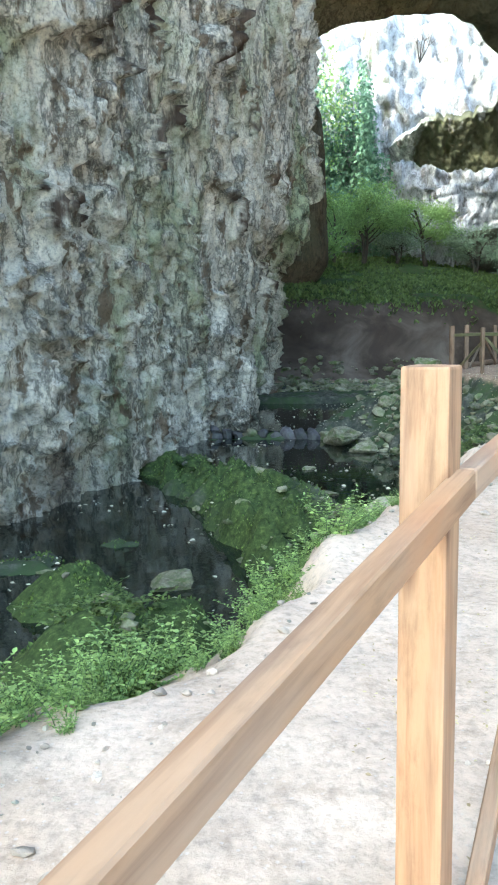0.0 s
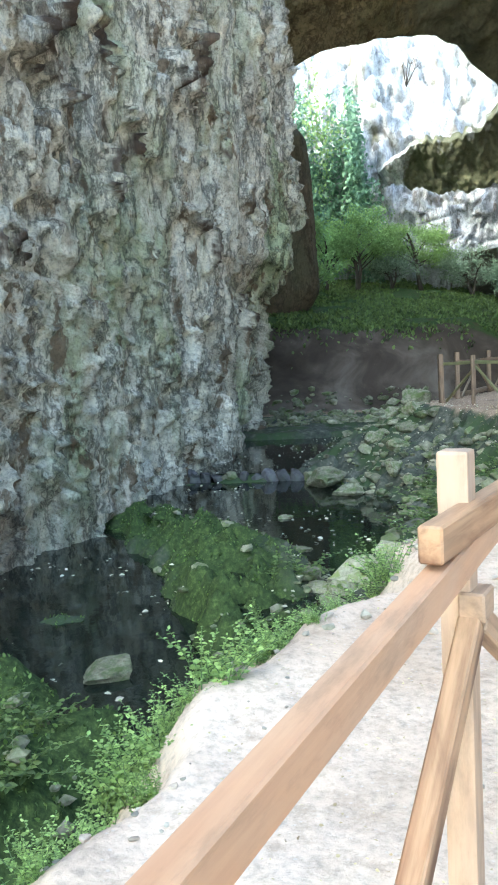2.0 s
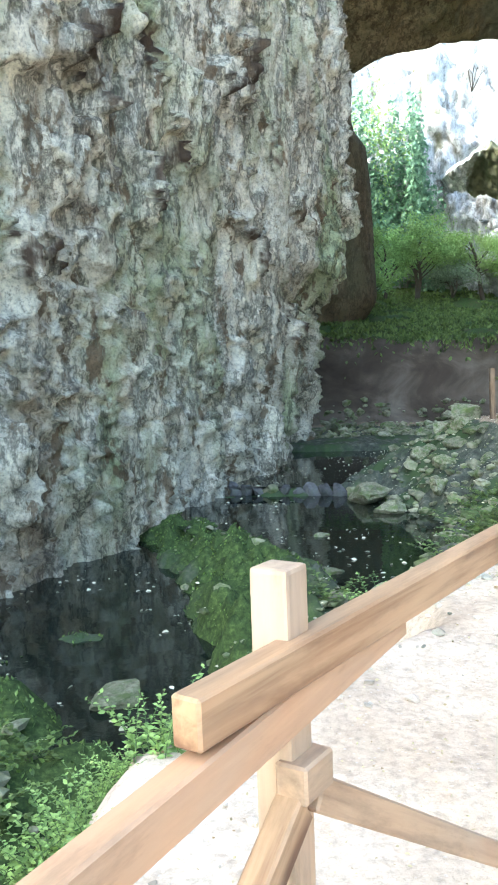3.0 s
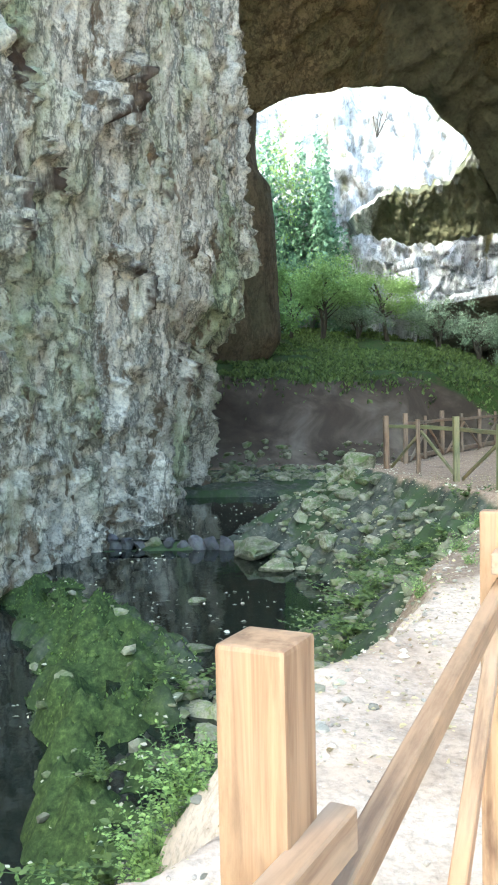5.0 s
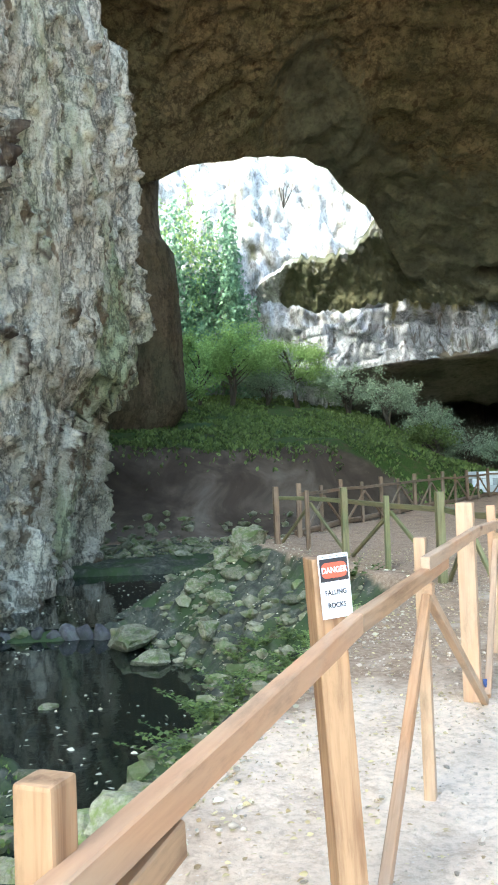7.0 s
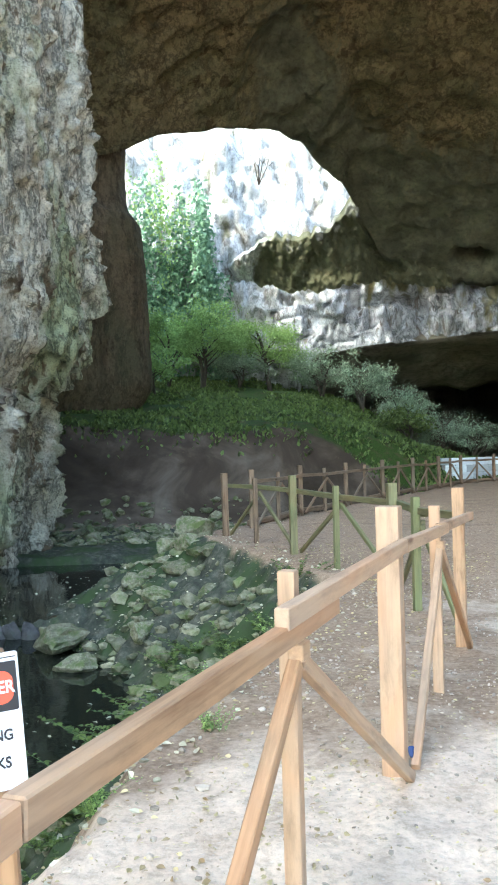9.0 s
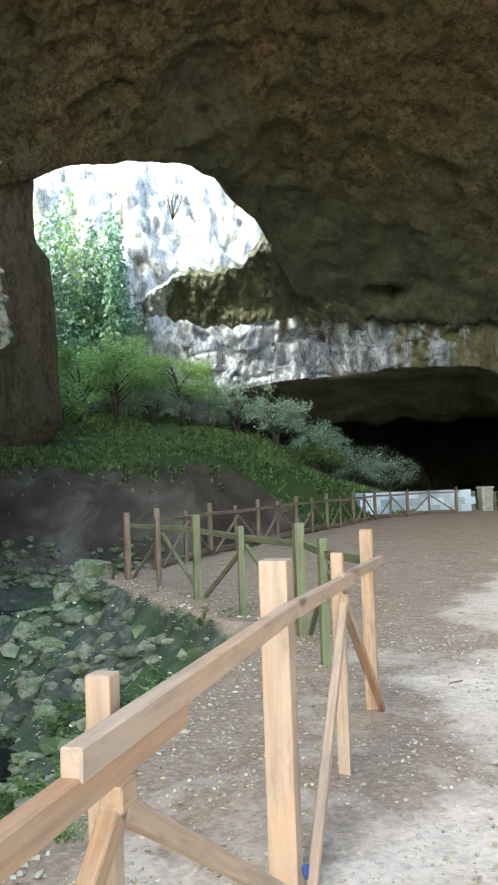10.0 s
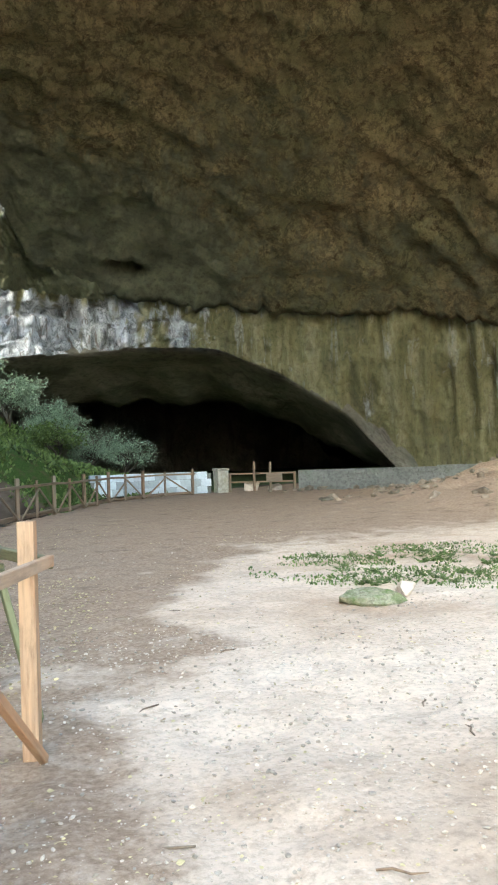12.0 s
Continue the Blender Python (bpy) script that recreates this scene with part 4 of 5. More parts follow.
def wall_x(y):
    return np.interp(y, [1, 8, 16.2, 23.4, 28.6, 33], [-9, -6.5, -4.1, -2.3, -0.95, 0.2])


def water_edge(y):
    """Where the stream's right margin lies."""
    return np.interp(y, [5, 9, 12.2, 13.6, 18.3, 24.3, 31.5, 38], [-2.5, -0.2, 0.4, 1.0, 1.3, 1.3, 2.1, 3.0])


def on_slope(x, y):
    e = bank_distance(x, y)
    return (e > 0.35) & (x > wall_x(y) - 1.2) & (e < 9)


rubble = field(5200, -3.5, 6, 11.5, 36, lambda x, y: on_slope(x, y) & (x > water_edge(y)), 0.03, 0.25, 0.35, 3.0)
scatter("stream_rubble", rubble, PEBBLES, MOSS_STONE, "mossy grey rubble on the bank below the old fence")
scatter("bed_stones", field(1500, -5, 3, 5, 22, lambda x, y: on_slope(x, y) & (bank_distance(x, y) > 1.2) & (rs.uniform(0, 1, len(x)) < np.where(x > water_edge(y) - 0.5, 1.0, 0.25)), 0.03, 0.17, 0.3, 2.5), PEBBLES, MOSS_STONE, "wet mossy stones in the stream bed")
scatter("bank_stones", field(3200, -1, 6, 1, 16, lambda x, y: (bank_distance(x, y) > -0.5) & (bank_distance(x, y) < 1.5), 0.006, 0.038, 0.25, 3.0), PEBBLES, GRAVEL, "pale loose stones along the bank edge")
scatter("bank_rubble", field(1500, -1, 5, 2, 12.5, lambda x, y: (bank_distance(x, y) > -0.22) & (bank_distance(x, y) < 0.75), 0.012, 0.065, 0.35, 3.0), PEBBLES, PALE_STONE, "pale weathered rubble breaking out along the bank edge")
scatter("path_gravel", field(6500, 0, 14, 1.5, 24, lambda x, y: (bank_distance(x, y) < 0.0) & (rs.uniform(0, 1, len(x)) < 0.25 + 0.75 * smooth((fbm(x * 0.35, y * 0.35, 0, 3, 91) + 0.1) / 0.3)), 0.005, 0.024, 0.2, 3.0), PEBBLES, GRAVEL, "pale loose gravel trodden into the path")
scatter("fine_gravel", field(14000, 3.5, 11, 8, 16, lambda x, y: (bank_distance(x, y) < 0.3) & (rs.uniform(0, 1, len(x)) < 0.15 + 0.85 * smooth((fbm(x * 0.5, y * 0.5, 0, 3, 93) + 0.15) / 0.3)), 0.003, 0.021, 0.2, 2.6), PEBBLES, GRAVEL, "fine pale gravel over the plaza earth")
scatter("mound_stones", field(700, 15, 34, 22, 40, lambda x, y: ((x - 26) / 8) ** 2 + ((y - 29) / 7) ** 2 < 1.1, 0.04, 0.28, 0.35, 2.5), PEBBLES, BROWN_STONE, "earthy rubble on a low dirt mound")
scatter("wall_foot_stones", field(260, 19, 31, 36.5, 43, lambda x, y: np.abs(y - (44.5 - 0.62 * (x - 21))) < 1.4, 0.08, 0.35, 0.3, 2), PEBBLES, BROWN_STONE, "loose rocks along the foot of the concrete wall")
scatter("hill_foot_stones", field(700, -4, 6, 32, 39.5, lambda x, y: np.abs(y - 36.0) < 3.0, 0.06, 0.38, 0.3, 2), PEBBLES, MOSS_STONE, "mossy rocks along the foot of the brown slope")

for k, (x, y, size) in enumerate(((0.85, 11.35, 0.36), (1.30, 11.65, 0.34), (1.15, 12.3, 0.42), (1.65, 12.1, 0.36), (0.65, 12.0, 0.28), (1.65, 12.8, 0.32), (1.85, 11.4, 0.26), (1.35, 10.9, 0.24), (0.95, 11.9, 0.3), (1.5, 11.3, 0.26))):
    stone_thing("boulder", x, y, size, "pale lichen-spotted limestone boulder at stream edge" if k % 2 else "mossy limestone boulder at the stream edge", LICHEN_STONE, "boulders at the stream edge", k)
for k, (x, y, size) in enumerate(((3.05, 22.6, 0.60), (2.75, 21.6, 0.50), (2.5, 22.9, 0.45), (3.3, 21.2, 0.36), (2.35, 20.6, 0.42), (3.0, 23.7, 0.5), (1.9, 21.7, 0.35), (3.3, 20.0, 0.30), (2.2, 19.5, 0.40), (3.6, 18.6, 0.3), (2.9, 22.1, 0.42), (2.2, 22.2, 0.36))):
    stone_thing("boulder", x, y, size * 0.72, "mossy grey boulder stacked below the fence corner", MOSS_STONE, "boulders below the old fence", k + 3)
for k, (x, y, size, z) in enumerate(((0.75, 20.6, 0.62, -1.75), (1.25, 19.3, 0.36, -1.75), (0.35, 14.2, 0.22, -1.75), (-0.3, 12.3, 0.16, -1.75), (0.0, 16.9, 0.2, -1.75), (-1.6, 10.2, 0.4, -2.1), (1.3, 25.2, 0.5, -1.6))):
    stone_thing("boulder", x, y, size, "green algae covered rock in the water", MOSS_STONE, "rocks in the water", k + 1, 0.1, z, 0.7)
stone_thing("boulder", -0.76, 6.65, 0.22, "pale weathered stone among nettles on the bank", PALE_STONE, "", 2, 0.1, None, 1.5)
stone_thing("boulder", 9.35, 15.85, 0.36, "green-grey flat boulder beside the weedy patch", MOSS_STONE, "", 4, 0.3, None, 0.75)
stone_thing("boulder", 9.9, 16.0, 0.16, "small white stone beside the weedy patch", GRAVEL, "", 5)

def weir():
    w = empty("stone_weir", (-0.9, 21.85, -1.75), "low dark wet stone weir across the stream", "weir")
    for k in range(11):
        t = k / 10
        x, y = -2.5 + 3.2 * t, 22.05 - 0.45 * t
        co, faces = STONES[(k * 3) % 8]
        me = bpy.data.meshes.new("weir stone")
        me.from_pydata((co * np.array([0.24, 0.20, 0.34])).tolist(), [], faces)
        me.materials.append(MOSS_STONE if k in (3, 9) else WET_STONE)
        ob = new("stone", me)
        ob.parent = w
        ob.location = (x + 0.9, y - 21.85, 0.16 + 0.03 * math.sin(k * 2.1))
    return w


WET_STONE = stone_material("dark wet stone", (0.13, 0.125, 0.125), (0.045, 0.042, 0.044), (0.085, 0.09, 0.075))
weir()
for k in range(9):
    x, y, a = rs.uniform(5.5, 8.5), rs.uniform(11, 17), rs.uniform(0, 6.28)
    g = level(x, y) + 0.008
    twig_v, twig_f = tube([(0, 0, 0.0), (0.06, 0.01, 0.006), (0.13, -0.01, 0.002), (0.19, 0.015, 0.0)], [0.005, 0.006, 0.005, 0.002], 5)
    tw = link_mesh("twig", [tuple(v) for v in twig_v], twig_f, BROWN_WOOD)
    tw.matrix_basis = Matrix.Translation((x, y, g)) @ Matrix.Rotation(a, 4, "Z")
    tagged(tw, "dark dry twig lying on pale earth", "twig", "twigs on the ground")

# ---- sign on the leaning post ----


def plain(name, color, rough=0.5):
    m, n, l, b = material(name)
    v = coords(n, l)
    c = mix(n, l, ramp(n, l, noise_node(n, l, v, 18.0, 5, 0.6), [(0.4, grey(0)), (0.75, grey(0.25))]), color, tuple(x * 0.75 for x in color))
    l.new(c, b.inputs["Base Color"])
    b.inputs["Roughness"].default_value = rough
    return m


WHITE_SHEET, BLACK_INK, RED_INK = plain("white plastic sheet", (0.78, 0.79, 0.84)), plain("black ink", (0.025, 0.025, 0.03)), plain("orange-red ink", (0.72, 0.11, 0.06))


def rounded(w, h, r, depth):
    bm = bmesh.new()
    vs = []
    for cx, cy, a0 in ((w / 2 - r, h / 2 - r, 0), (-w / 2 + r, h / 2 - r, 90), (-w / 2 + r, -h / 2 + r, 180), (w / 2 - r, -h / 2 + r, 270)):
        for k in range(5):
            a = radians(a0 + k * 22.5)
            vs.append(bm.verts.new((cx + r * math.cos(a), cy + r * math.sin(a), 0)))
    f = bm.faces.new(vs)
    out = bmesh.ops.extrude_face_region(bm, geom=[f])
    for g in out["geom"]:
        if isinstance(g, bmesh.types.BMVert):
            g.co.z += depth
    bmesh.ops.recalc_face_normals(bm, faces=bm.faces[:])
    return bm


def word(text, size, mat, parent, x, y, z, squeeze=1.0):
    cu = bpy.data.curves.new(text.lower() + "_text", "FONT")
    cu.body, cu.size, cu.align_x, cu.align_y, cu.extrude, cu.offset = text, size, "CENTER", "CENTER", 0.0006, size * 0.02
    tmp = bpy.data.objects.new("text", cu)
    scene.collection.objects.link(tmp)
    me = bpy.data.meshes.new_from_object(tmp.evaluated_get(bpy.context.evaluated_depsgraph_get()))
    bpy.data.objects.remove(tmp)
    me.materials.append(mat)
    ob = new("lettering", me)
    ob.parent = parent
    ob.matrix_basis = Matrix.Translation((x, y, z)) @ Matrix.Diagonal((squeeze, 1, 1, 1))
    return ob


def danger_sign():
    tl, tr = Vector((2.835, 7.660, 1.287)), Vector((2.939, 7.692, 1.294))
    right = (tr - tl).normalized()
    down = Vector((0.045, 0.02, -1.0)).normalized()
    nrm = right.cross(-down).normalized()
    up = nrm.cross(right).normalized()
    w, h = 0.106, 0.205
    centre = tl + right * (w / 2) - up * (h / 2) + nrm * 0.010
    s = empty("warning_sign", centre, "white plastic falling rocks warning sign on leaning fence post", "sign")
    s.matrix_basis = Matrix.Translation(centre) @ Matrix((right, up, nrm)).transposed().to_4x4()
    part("sheet", rounded(w, h, 0.004, 0.002), WHITE_SHEET, s)
    band = part("black_band", rounded(w * 0.93, h * 0.36, 0.003, 0.001), BLACK_INK, s, "black band round the red panel")
    band.location = (0, h * 0.255, 0.0022)
    red = part("red_panel", rounded(w * 0.82, h * 0.24, 0.016, 0.001), RED_INK, s, "rounded orange-red panel")
    red.location = (0, h * 0.25, 0.0034)
    rule = part("black_rule", rounded(w * 0.95, 0.0016, 0.0005, 0.001), BLACK_INK, s)
    rule.location = (0, h * 0.465, 0.0022)
    word("DANGER", 0.026, WHITE_SHEET, s, 0, h * 0.25, 0.0052, 0.85)
    word("FALLING", 0.023, BLACK_INK, s, 0, -h * 0.10, 0.0032, 0.85)
    word("ROCKS", 0.023, BLACK_INK, s, 0, -h * 0.30, 0.0032, 0.85)
    return s


danger_sign()

# ---- far walls and gate ----
WALL_STONE = stone_material("whitewashed masonry", (0.62, 0.66, 0.68), (0.42, 0.46, 0.48), (0.50, 0.55, 0.56))
CONCRETE = rock_material("stained concrete", (0.24, 0.24, 0.215), (0.15, 0.15, 0.135), (0.09, 0.085, 0.07), (0.16, 0.18, 0.12), 0.55, 0.75, 1.0, 1.5)


def block_bm(sx, sy, sz, bevel, seed):
    rnd = random.Random(seed)
    bm = bmesh.new()
    bmesh.ops.create_cube(bm, size=1.0)
    for v in bm.verts:
        v.co = Vector((v.co.x * sx + rnd.uniform(-0.02, 0.02), v.co.y * sy, v.co.z * sz + rnd.uniform(-0.015, 0.015)))
    bmesh.ops.bevel(bm, geom=bm.edges[:], offset=bevel, segments=1, affect="EDGES")
    return bm


def masonry_wall(a, b, height):
    a, b = Vector((*a, 0)), Vector((*b, 0))
    way = (b - a).normalized()
    length = (b - a).length
    rot = Matrix((way, Vector((-way.y, way.x, 0)), Vector((0, 0, 1)))).transposed().to_4x4()
    mid = (a + b) / 2
    w = empty("stone_wall", (mid.x, mid.y, level(mid.x, mid.y)), "low whitewashed stone wall beside the tunnel gate", "wall")
    w.matrix_basis = Matrix.Translation(w.location) @ rot
    core = part("core", block_bm(length - 0.1, 0.26, height - 0.06, 0.01, 1), CONCRETE, w)
    core.location = (0, 0, height / 2 - 0.05)
    meshes = []
    for k in range(4):
        bm = block_bm(0.50, 0.36, height / 3 - 0.004, 0.018, 10 + k)
        me = bpy.data.meshes.new("wall block")
        bm.to_mesh(me)
        bm.free()
        me.materials.append(WALL_STONE)
        meshes.append(me)
    n = int(length / 0.5)
    for row in range(3):
        for k in range(n):
            ob = new("stone", meshes[(k * 3 + row * 5) % 4])
            ob.parent = w
            ob.location = (-length / 2 + 0.25 + k * 0.5 + (0.2 if row % 2 else 0), random.uniform(-0.02, 0.02), height / 6 + row * height / 3)
    return w


masonry_wall((14.6, 46.0), (20.3, 45.2), 1.02)


def pier(x, y, size, height, label):
    p = empty("gate_pier", (x, y, level(x, y)), label, "pier")
    body = part("shaft", block_bm(size, size, height, 0.03, 3), PALE_STONE, p)
    body.location = (0, 0, height / 2 - 0.05)
    cap = part("cap", block_bm(size * 1.15, size * 1.15, 0.1, 0.02, 4), PALE_STONE, p)
    cap.location = (0, 0, height)
    return p


pier(20.75, 45.1, 0.55, 1.1, "pale stone pier beside the tunnel gate")


def tunnel_gate():
    g = empty("tunnel_gate", (22.6, 44.4, level(22.6, 44.4)), "low brown timber gate barrier before the dark tunnel", "gate")
    a, b = Vector((21.1, 45.0, 0)), Vector((24.0, 43.6, 0))
    for t, h in ((0.02, 0.85), (0.38, 1.4), (0.62, 1.35), (0.98, 0.9)):
        p = a.lerp(b, t)
        z = level(p.x, p.y)
        post_part("post", p.x, p.y, z - 0.1, z + h, 0.1, BROWN_WOOD, g)
    for h in (0.45, 0.85):
        beam_part("rail", a + Vector((0, 0, level(a.x, a.y) + h)), b + Vector((0, 0, level(b.x, b.y) + h)), 0.05, 0.08, BROWN_WOOD, g)
    m = a.lerp(b, 0.66)
    z = level(m.x, m.y)
    board = beam_part("board", m + Vector((-0.35, 0.02, z + 0.62)), m + Vector((0.35, -0.3, z + 0.62)), 0.03, 0.4, BROWN_WOOD, g, "brown notice board")
    return g


tunnel_gate()


def concrete_wall(points, height, label):
    w = empty("concrete_wall", (*points[0], level(*points[0])), label, "wall")
    for p, q in zip(points[:-1], points[1:]):
        a = Vector((*p, min(level(*p), level(*q)) + height / 2 - 0.15))
        b = Vector((*q, a.z))
        beam_part("panel", a, b, 0.22, height + 0.3, CONCRETE, w, bevel=0.01)
    return w


concrete_wall([(24.1, 43.5), (26.6, 41.4), (29.0, 39.3), (31.5, 37.2)], 0.95, "grey stained concrete retaining wall beside the tunnel gate")
stone_thing("boulder", 22.2, 44.9, 0.5, "whitish rock behind the tunnel gate", GRAVEL, "rocks by the gate", 3)
stone_thing("boulder", 23.4, 44.6, 0.45, "whitish rock behind the tunnel gate", GRAVEL, "rocks by the gate", 6)

# ---- plants ----


def leaf_material(name, bright, dark, through=0.35):
    m, n, l, b = material(name)
    v = coords(n, l)
    geo = n.new("ShaderNodeNewGeometry")
    col = ramp(n, l, geo.outputs["Random Per Island"], [(0.0, dark), (0.6, bright), (1.0, tuple(min(1, c * 1.3) for c in bright))])
    col = mix(n, l, 0.5, col, ramp(n, l, noise_node(n, l, v, 3.0, 4, 0.6), [(0.3, grey(0.45)), (0.65, grey(1.1))]), "MULTIPLY")
    l.new(col, b.inputs["Base Color"])
    b.inputs["Roughness"].default_value = 0.55
    tr, add = n.new("ShaderNodeBsdfTranslucent"), n.new("ShaderNodeMixShader")
    l.new(col, tr.inputs[0])
    add.inputs[0].default_value = through
    l.new(b.outputs[0], add.inputs[1])
    l.new(tr.outputs[0], add.inputs[2])
    l.new(add.outputs[0], n["Material Output"].inputs[0])
    return m


NETTLE_LEAF = leaf_material("nettle leaf", (0.36, 0.50, 0.16), (0.18, 0.28, 0.08))
WEED_LEAF = leaf_material("weed leaf", (0.17, 0.235, 0.065), (0.07, 0.105, 0.03))
TREE_LEAF = leaf_material("tree leaf", (0.35, 0.50, 0.18), (0.19, 0.30, 0.10), 0.45)
SHRUB_LEAF = leaf_material("grey-green shrub leaf", (0.35, 0.44, 0.30), (0.20, 0.26, 0.18))
IVY_LEAF = leaf_material("ivy leaf", (0.22, 0.36, 0.22), (0.10, 0.19, 0.13), 0.30)
BARK = wood_material("dark bark", (0.075, 0.06, 0.045), (0.035, 0.028, 0.02), (0.03, 0.025, 0.02), 0.9, (0.09, 0.08, 0.06))
STEM = plain("green stem", (0.10, 0.16, 0.05), 0.6)
DRY = leaf_material("fallen leaf", (0.55, 0.46, 0.25), (0.30, 0.20, 0.10), 0.2)
PALE_DRY = leaf_material("bleached fallen leaf", (0.72, 0.68, 0.50), (0.55, 0.50, 0.36), 0.2)
LEAF_OUTLINE = np.array([(0, 0, 0), (0.28, 0.30, 0.05), (0.24, 0.62, 0.02), (0, 1.0, -0.10), (-0.24, 0.62, 0.02), (-0.28, 0.30, 0.05)])


def leaves_mesh(name, at, ways, sizes, mat, parent=None, rand=None):
    """Pointed, folded leaves at points, growing along ways."""
    rand = rand or np.random.RandomState(3)
    n = len(at)
    ways = ways / (np.linalg.norm(ways, axis=1, keepdims=True) + 1e-9)
    other = rand.normal(size=(n, 3)) * 0.5 + np.array([0, 0, 1.0])
    side = np.cross(ways, other)
    side /= np.linalg.norm(side, axis=1, keepdims=True) + 1e-9
    up = np.cross(side, ways)
    o = LEAF_OUTLINE
    v = at[:, None, :] + sizes[:, None, None] * (side[:, None, :] * o[None, :, 0:1] + ways[:, None, :] * o[None, :, 1:2] + up[:, None, :] * o[None, :, 2:3])
    idx = np.arange(n)[:, None] * 6
    faces = np.concatenate([idx + np.array([[0, 1, 2, 3]]), idx + np.array([[0, 3, 4, 5]])]).tolist()
    return link_mesh(name, v.reshape(-1, 3).tolist(), faces, mat, parent, smooth_shade=False)


def join_tubes(tubes):
    verts, faces = [], []
    for v, f in tubes:
        base = len(verts)
        verts.extend(v)
        faces.extend([[i + base for i in q] for q in f])
    return [tuple(v) for v in verts], faces


def herb(name, height, stems, leaf, mat, label, category, group, seed, spread_=0.14):
    """A leafy plant: several stems with pairs of leaves."""
    r = np.random.RandomState(seed)
    p = empty(name, (0, 0, -50), label, category, group)
    tubes, at, way, size = [], [], [], []
    for _ in range(stems):
        a, h = r.uniform(0, 6.28), height * r.uniform(0.55, 1.0)
        lean = spread_ * r.uniform(0.4, 1.6)
        x0, y0 = r.normal(0, spread_ * 0.5, 2)
        line = [np.array([x0 + math.cos(a) * lean * t ** 1.5 * 2, y0 + math.sin(a) * lean * t ** 1.5 * 2, h * t - 0.03]) for t in np.linspace(0, 1, 6)]
        tubes.append(tube(line, np.linspace(0.005, 0.002, 6), 4))
        for k in range(12):
            t = 0.15 + 0.85 * k / 11
            q = np.array([np.interp(t, np.linspace(0, 1, 6), [c[i] for c in line]) for i in range(3)])
            for sgn in (0, math.pi):
                b = k * 1.57 + sgn + r.uniform(-0.4, 0.4)
                at.append(q)
                way.append((math.cos(b), math.sin(b), r.uniform(-0.1, 0.5)))
                size.append(leaf * (1.15 - 0.5 * t) * r.uniform(0.7, 1.2))
    v, f = join_tubes(tubes)
    link_mesh("stem", v, f, STEM, p)
    leaves_mesh("foliage", np.array(at), np.array(way), np.array(size), mat, p, r)
    return p


def plant_out(protos, spots):
    """Copies of the first plants at the spots; the first ones take the first places."""
    for k, (x, y, s) in enumerate(spots):
        m = Matrix.Translation((x, y, level(x, y))) @ Matrix.Rotation(k * 2.4, 4, "Z") @ Matrix.Scale(s, 4)
        if k < len(protos):
            protos[k].matrix_basis = m
        else:
            copy = copy_thing(protos[k % len(protos)], Matrix())
            copy.matrix_basis = m


def us(u, s):
    return FENCE_START[0] + u * 0.397 - s * 0.918, FENCE_START[1] + u * 0.918 + s * 0.397


nettles = [herb("nettle_plant", 0.46, 15, 0.056, NETTLE_LEAF, "bright green leafy nettle on the stream bank", "plant", "nettles on the bank", 11 + k) for k in range(4)]
spots = []
for k in range(90):
    u = rs.uniform(-0.6, 5.4)
    s = 1.50 + rs.uniform(-0.12, 0.36) * (1.0 - 0.10 * max(u - 2, 0))
    spots.append((*us(u, s), rs.uniform(0.4, 0.8)))
for k in range(34):
    u = rs.uniform(0.2, 4.6)
    spots.append((*us(u, 1.36 + rs.uniform(-0.16, 0.14)), rs.uniform(0.18, 0.36)))
for u, s, k in ((7.6, 1.9, 0.6), (8.1, 2.4, 0.5), (8.7, 1.3, 0.45), (10.3, 1.35, 0.5), (10.6, 1.5, 0.45), (9.6, 1.1, 0.35), (12.4, 1.6, 0.5), (13.1, 1.7, 0.6), (6.9, 2.6, 0.6), (7.2, 2.2, 0.6)):
    spots.append((*us(u, s), k))
plant_out(nettles, spots)
weeds = [herb("weed_plant", 0.26, 9, 0.075, WEED_LEAF, "low dark green weed on wet mossy ground", "plant", "weeds by the stream", 31 + k, 0.20) for k in range(3)]
spots = []
for k in range(110):
    u, s = rs.uniform(0, 16.0), rs.uniform(2.0, 5.0)
    x, y = us(u, s)
    if level(x, y) > -1.60:
        spots.append((x, y, rs.uniform(0.6, 1.3)))
for k in range(60):
    a, d = rs.uniform(0, 6.28), rs.uniform(0, 1) ** 0.6
    spots.append((11.9 + 2.6 * d * math.cos(a), 18.1 + 2.1 * d * math.sin(a), rs.uniform(0.25, 0.5)))
for k in range(14):
    spots.append((*us(rs.uniform(-0.5, 2.2), rs.uniform(-0.9, -0.3)), rs.uniform(0.2, 0.4)))
plant_out(weeds, spots)


def ground_cover(name, count, region, leaf, mat, label, category):
    """Low leaves over a slope, joined."""
    x, y = region(count)
    at = np.stack([x, y, ground_level(x, y)], -1)
    r = np.random.RandomState(8)
    way = np.stack([r.normal(size=len(x)) * 0.6, r.normal(size=len(x)) * 0.6, np.full(len(x), 0.9)], -1)
    return tagged(leaves_mesh(name, at, way, leaf * r.uniform(0.5, 1.4, len(x)), mat, None, r), label, category, kind="stuff")


def hill_region(count):
    x, y = rs.uniform(-3, 21, count), rs.uniform(38, 68, count)
    upq = y - (37.0 + 0.62 * np.maximum(x - 5, 0))
    line = 4.6 - 4.0 * smooth((x - 6.0) / 9.0)
    ok = (upq > line + rs.normal(0, 0.5, count)) & (fbm(x * 0.5, y * 0.5, 0, 3, 77) > -0.28)
    return x[ok], y[ok]


ground_cover("hill_grass", 46000, hill_region, 0.21, WEED_LEAF, "dark green grass and ground ivy covering the hill", "grass")


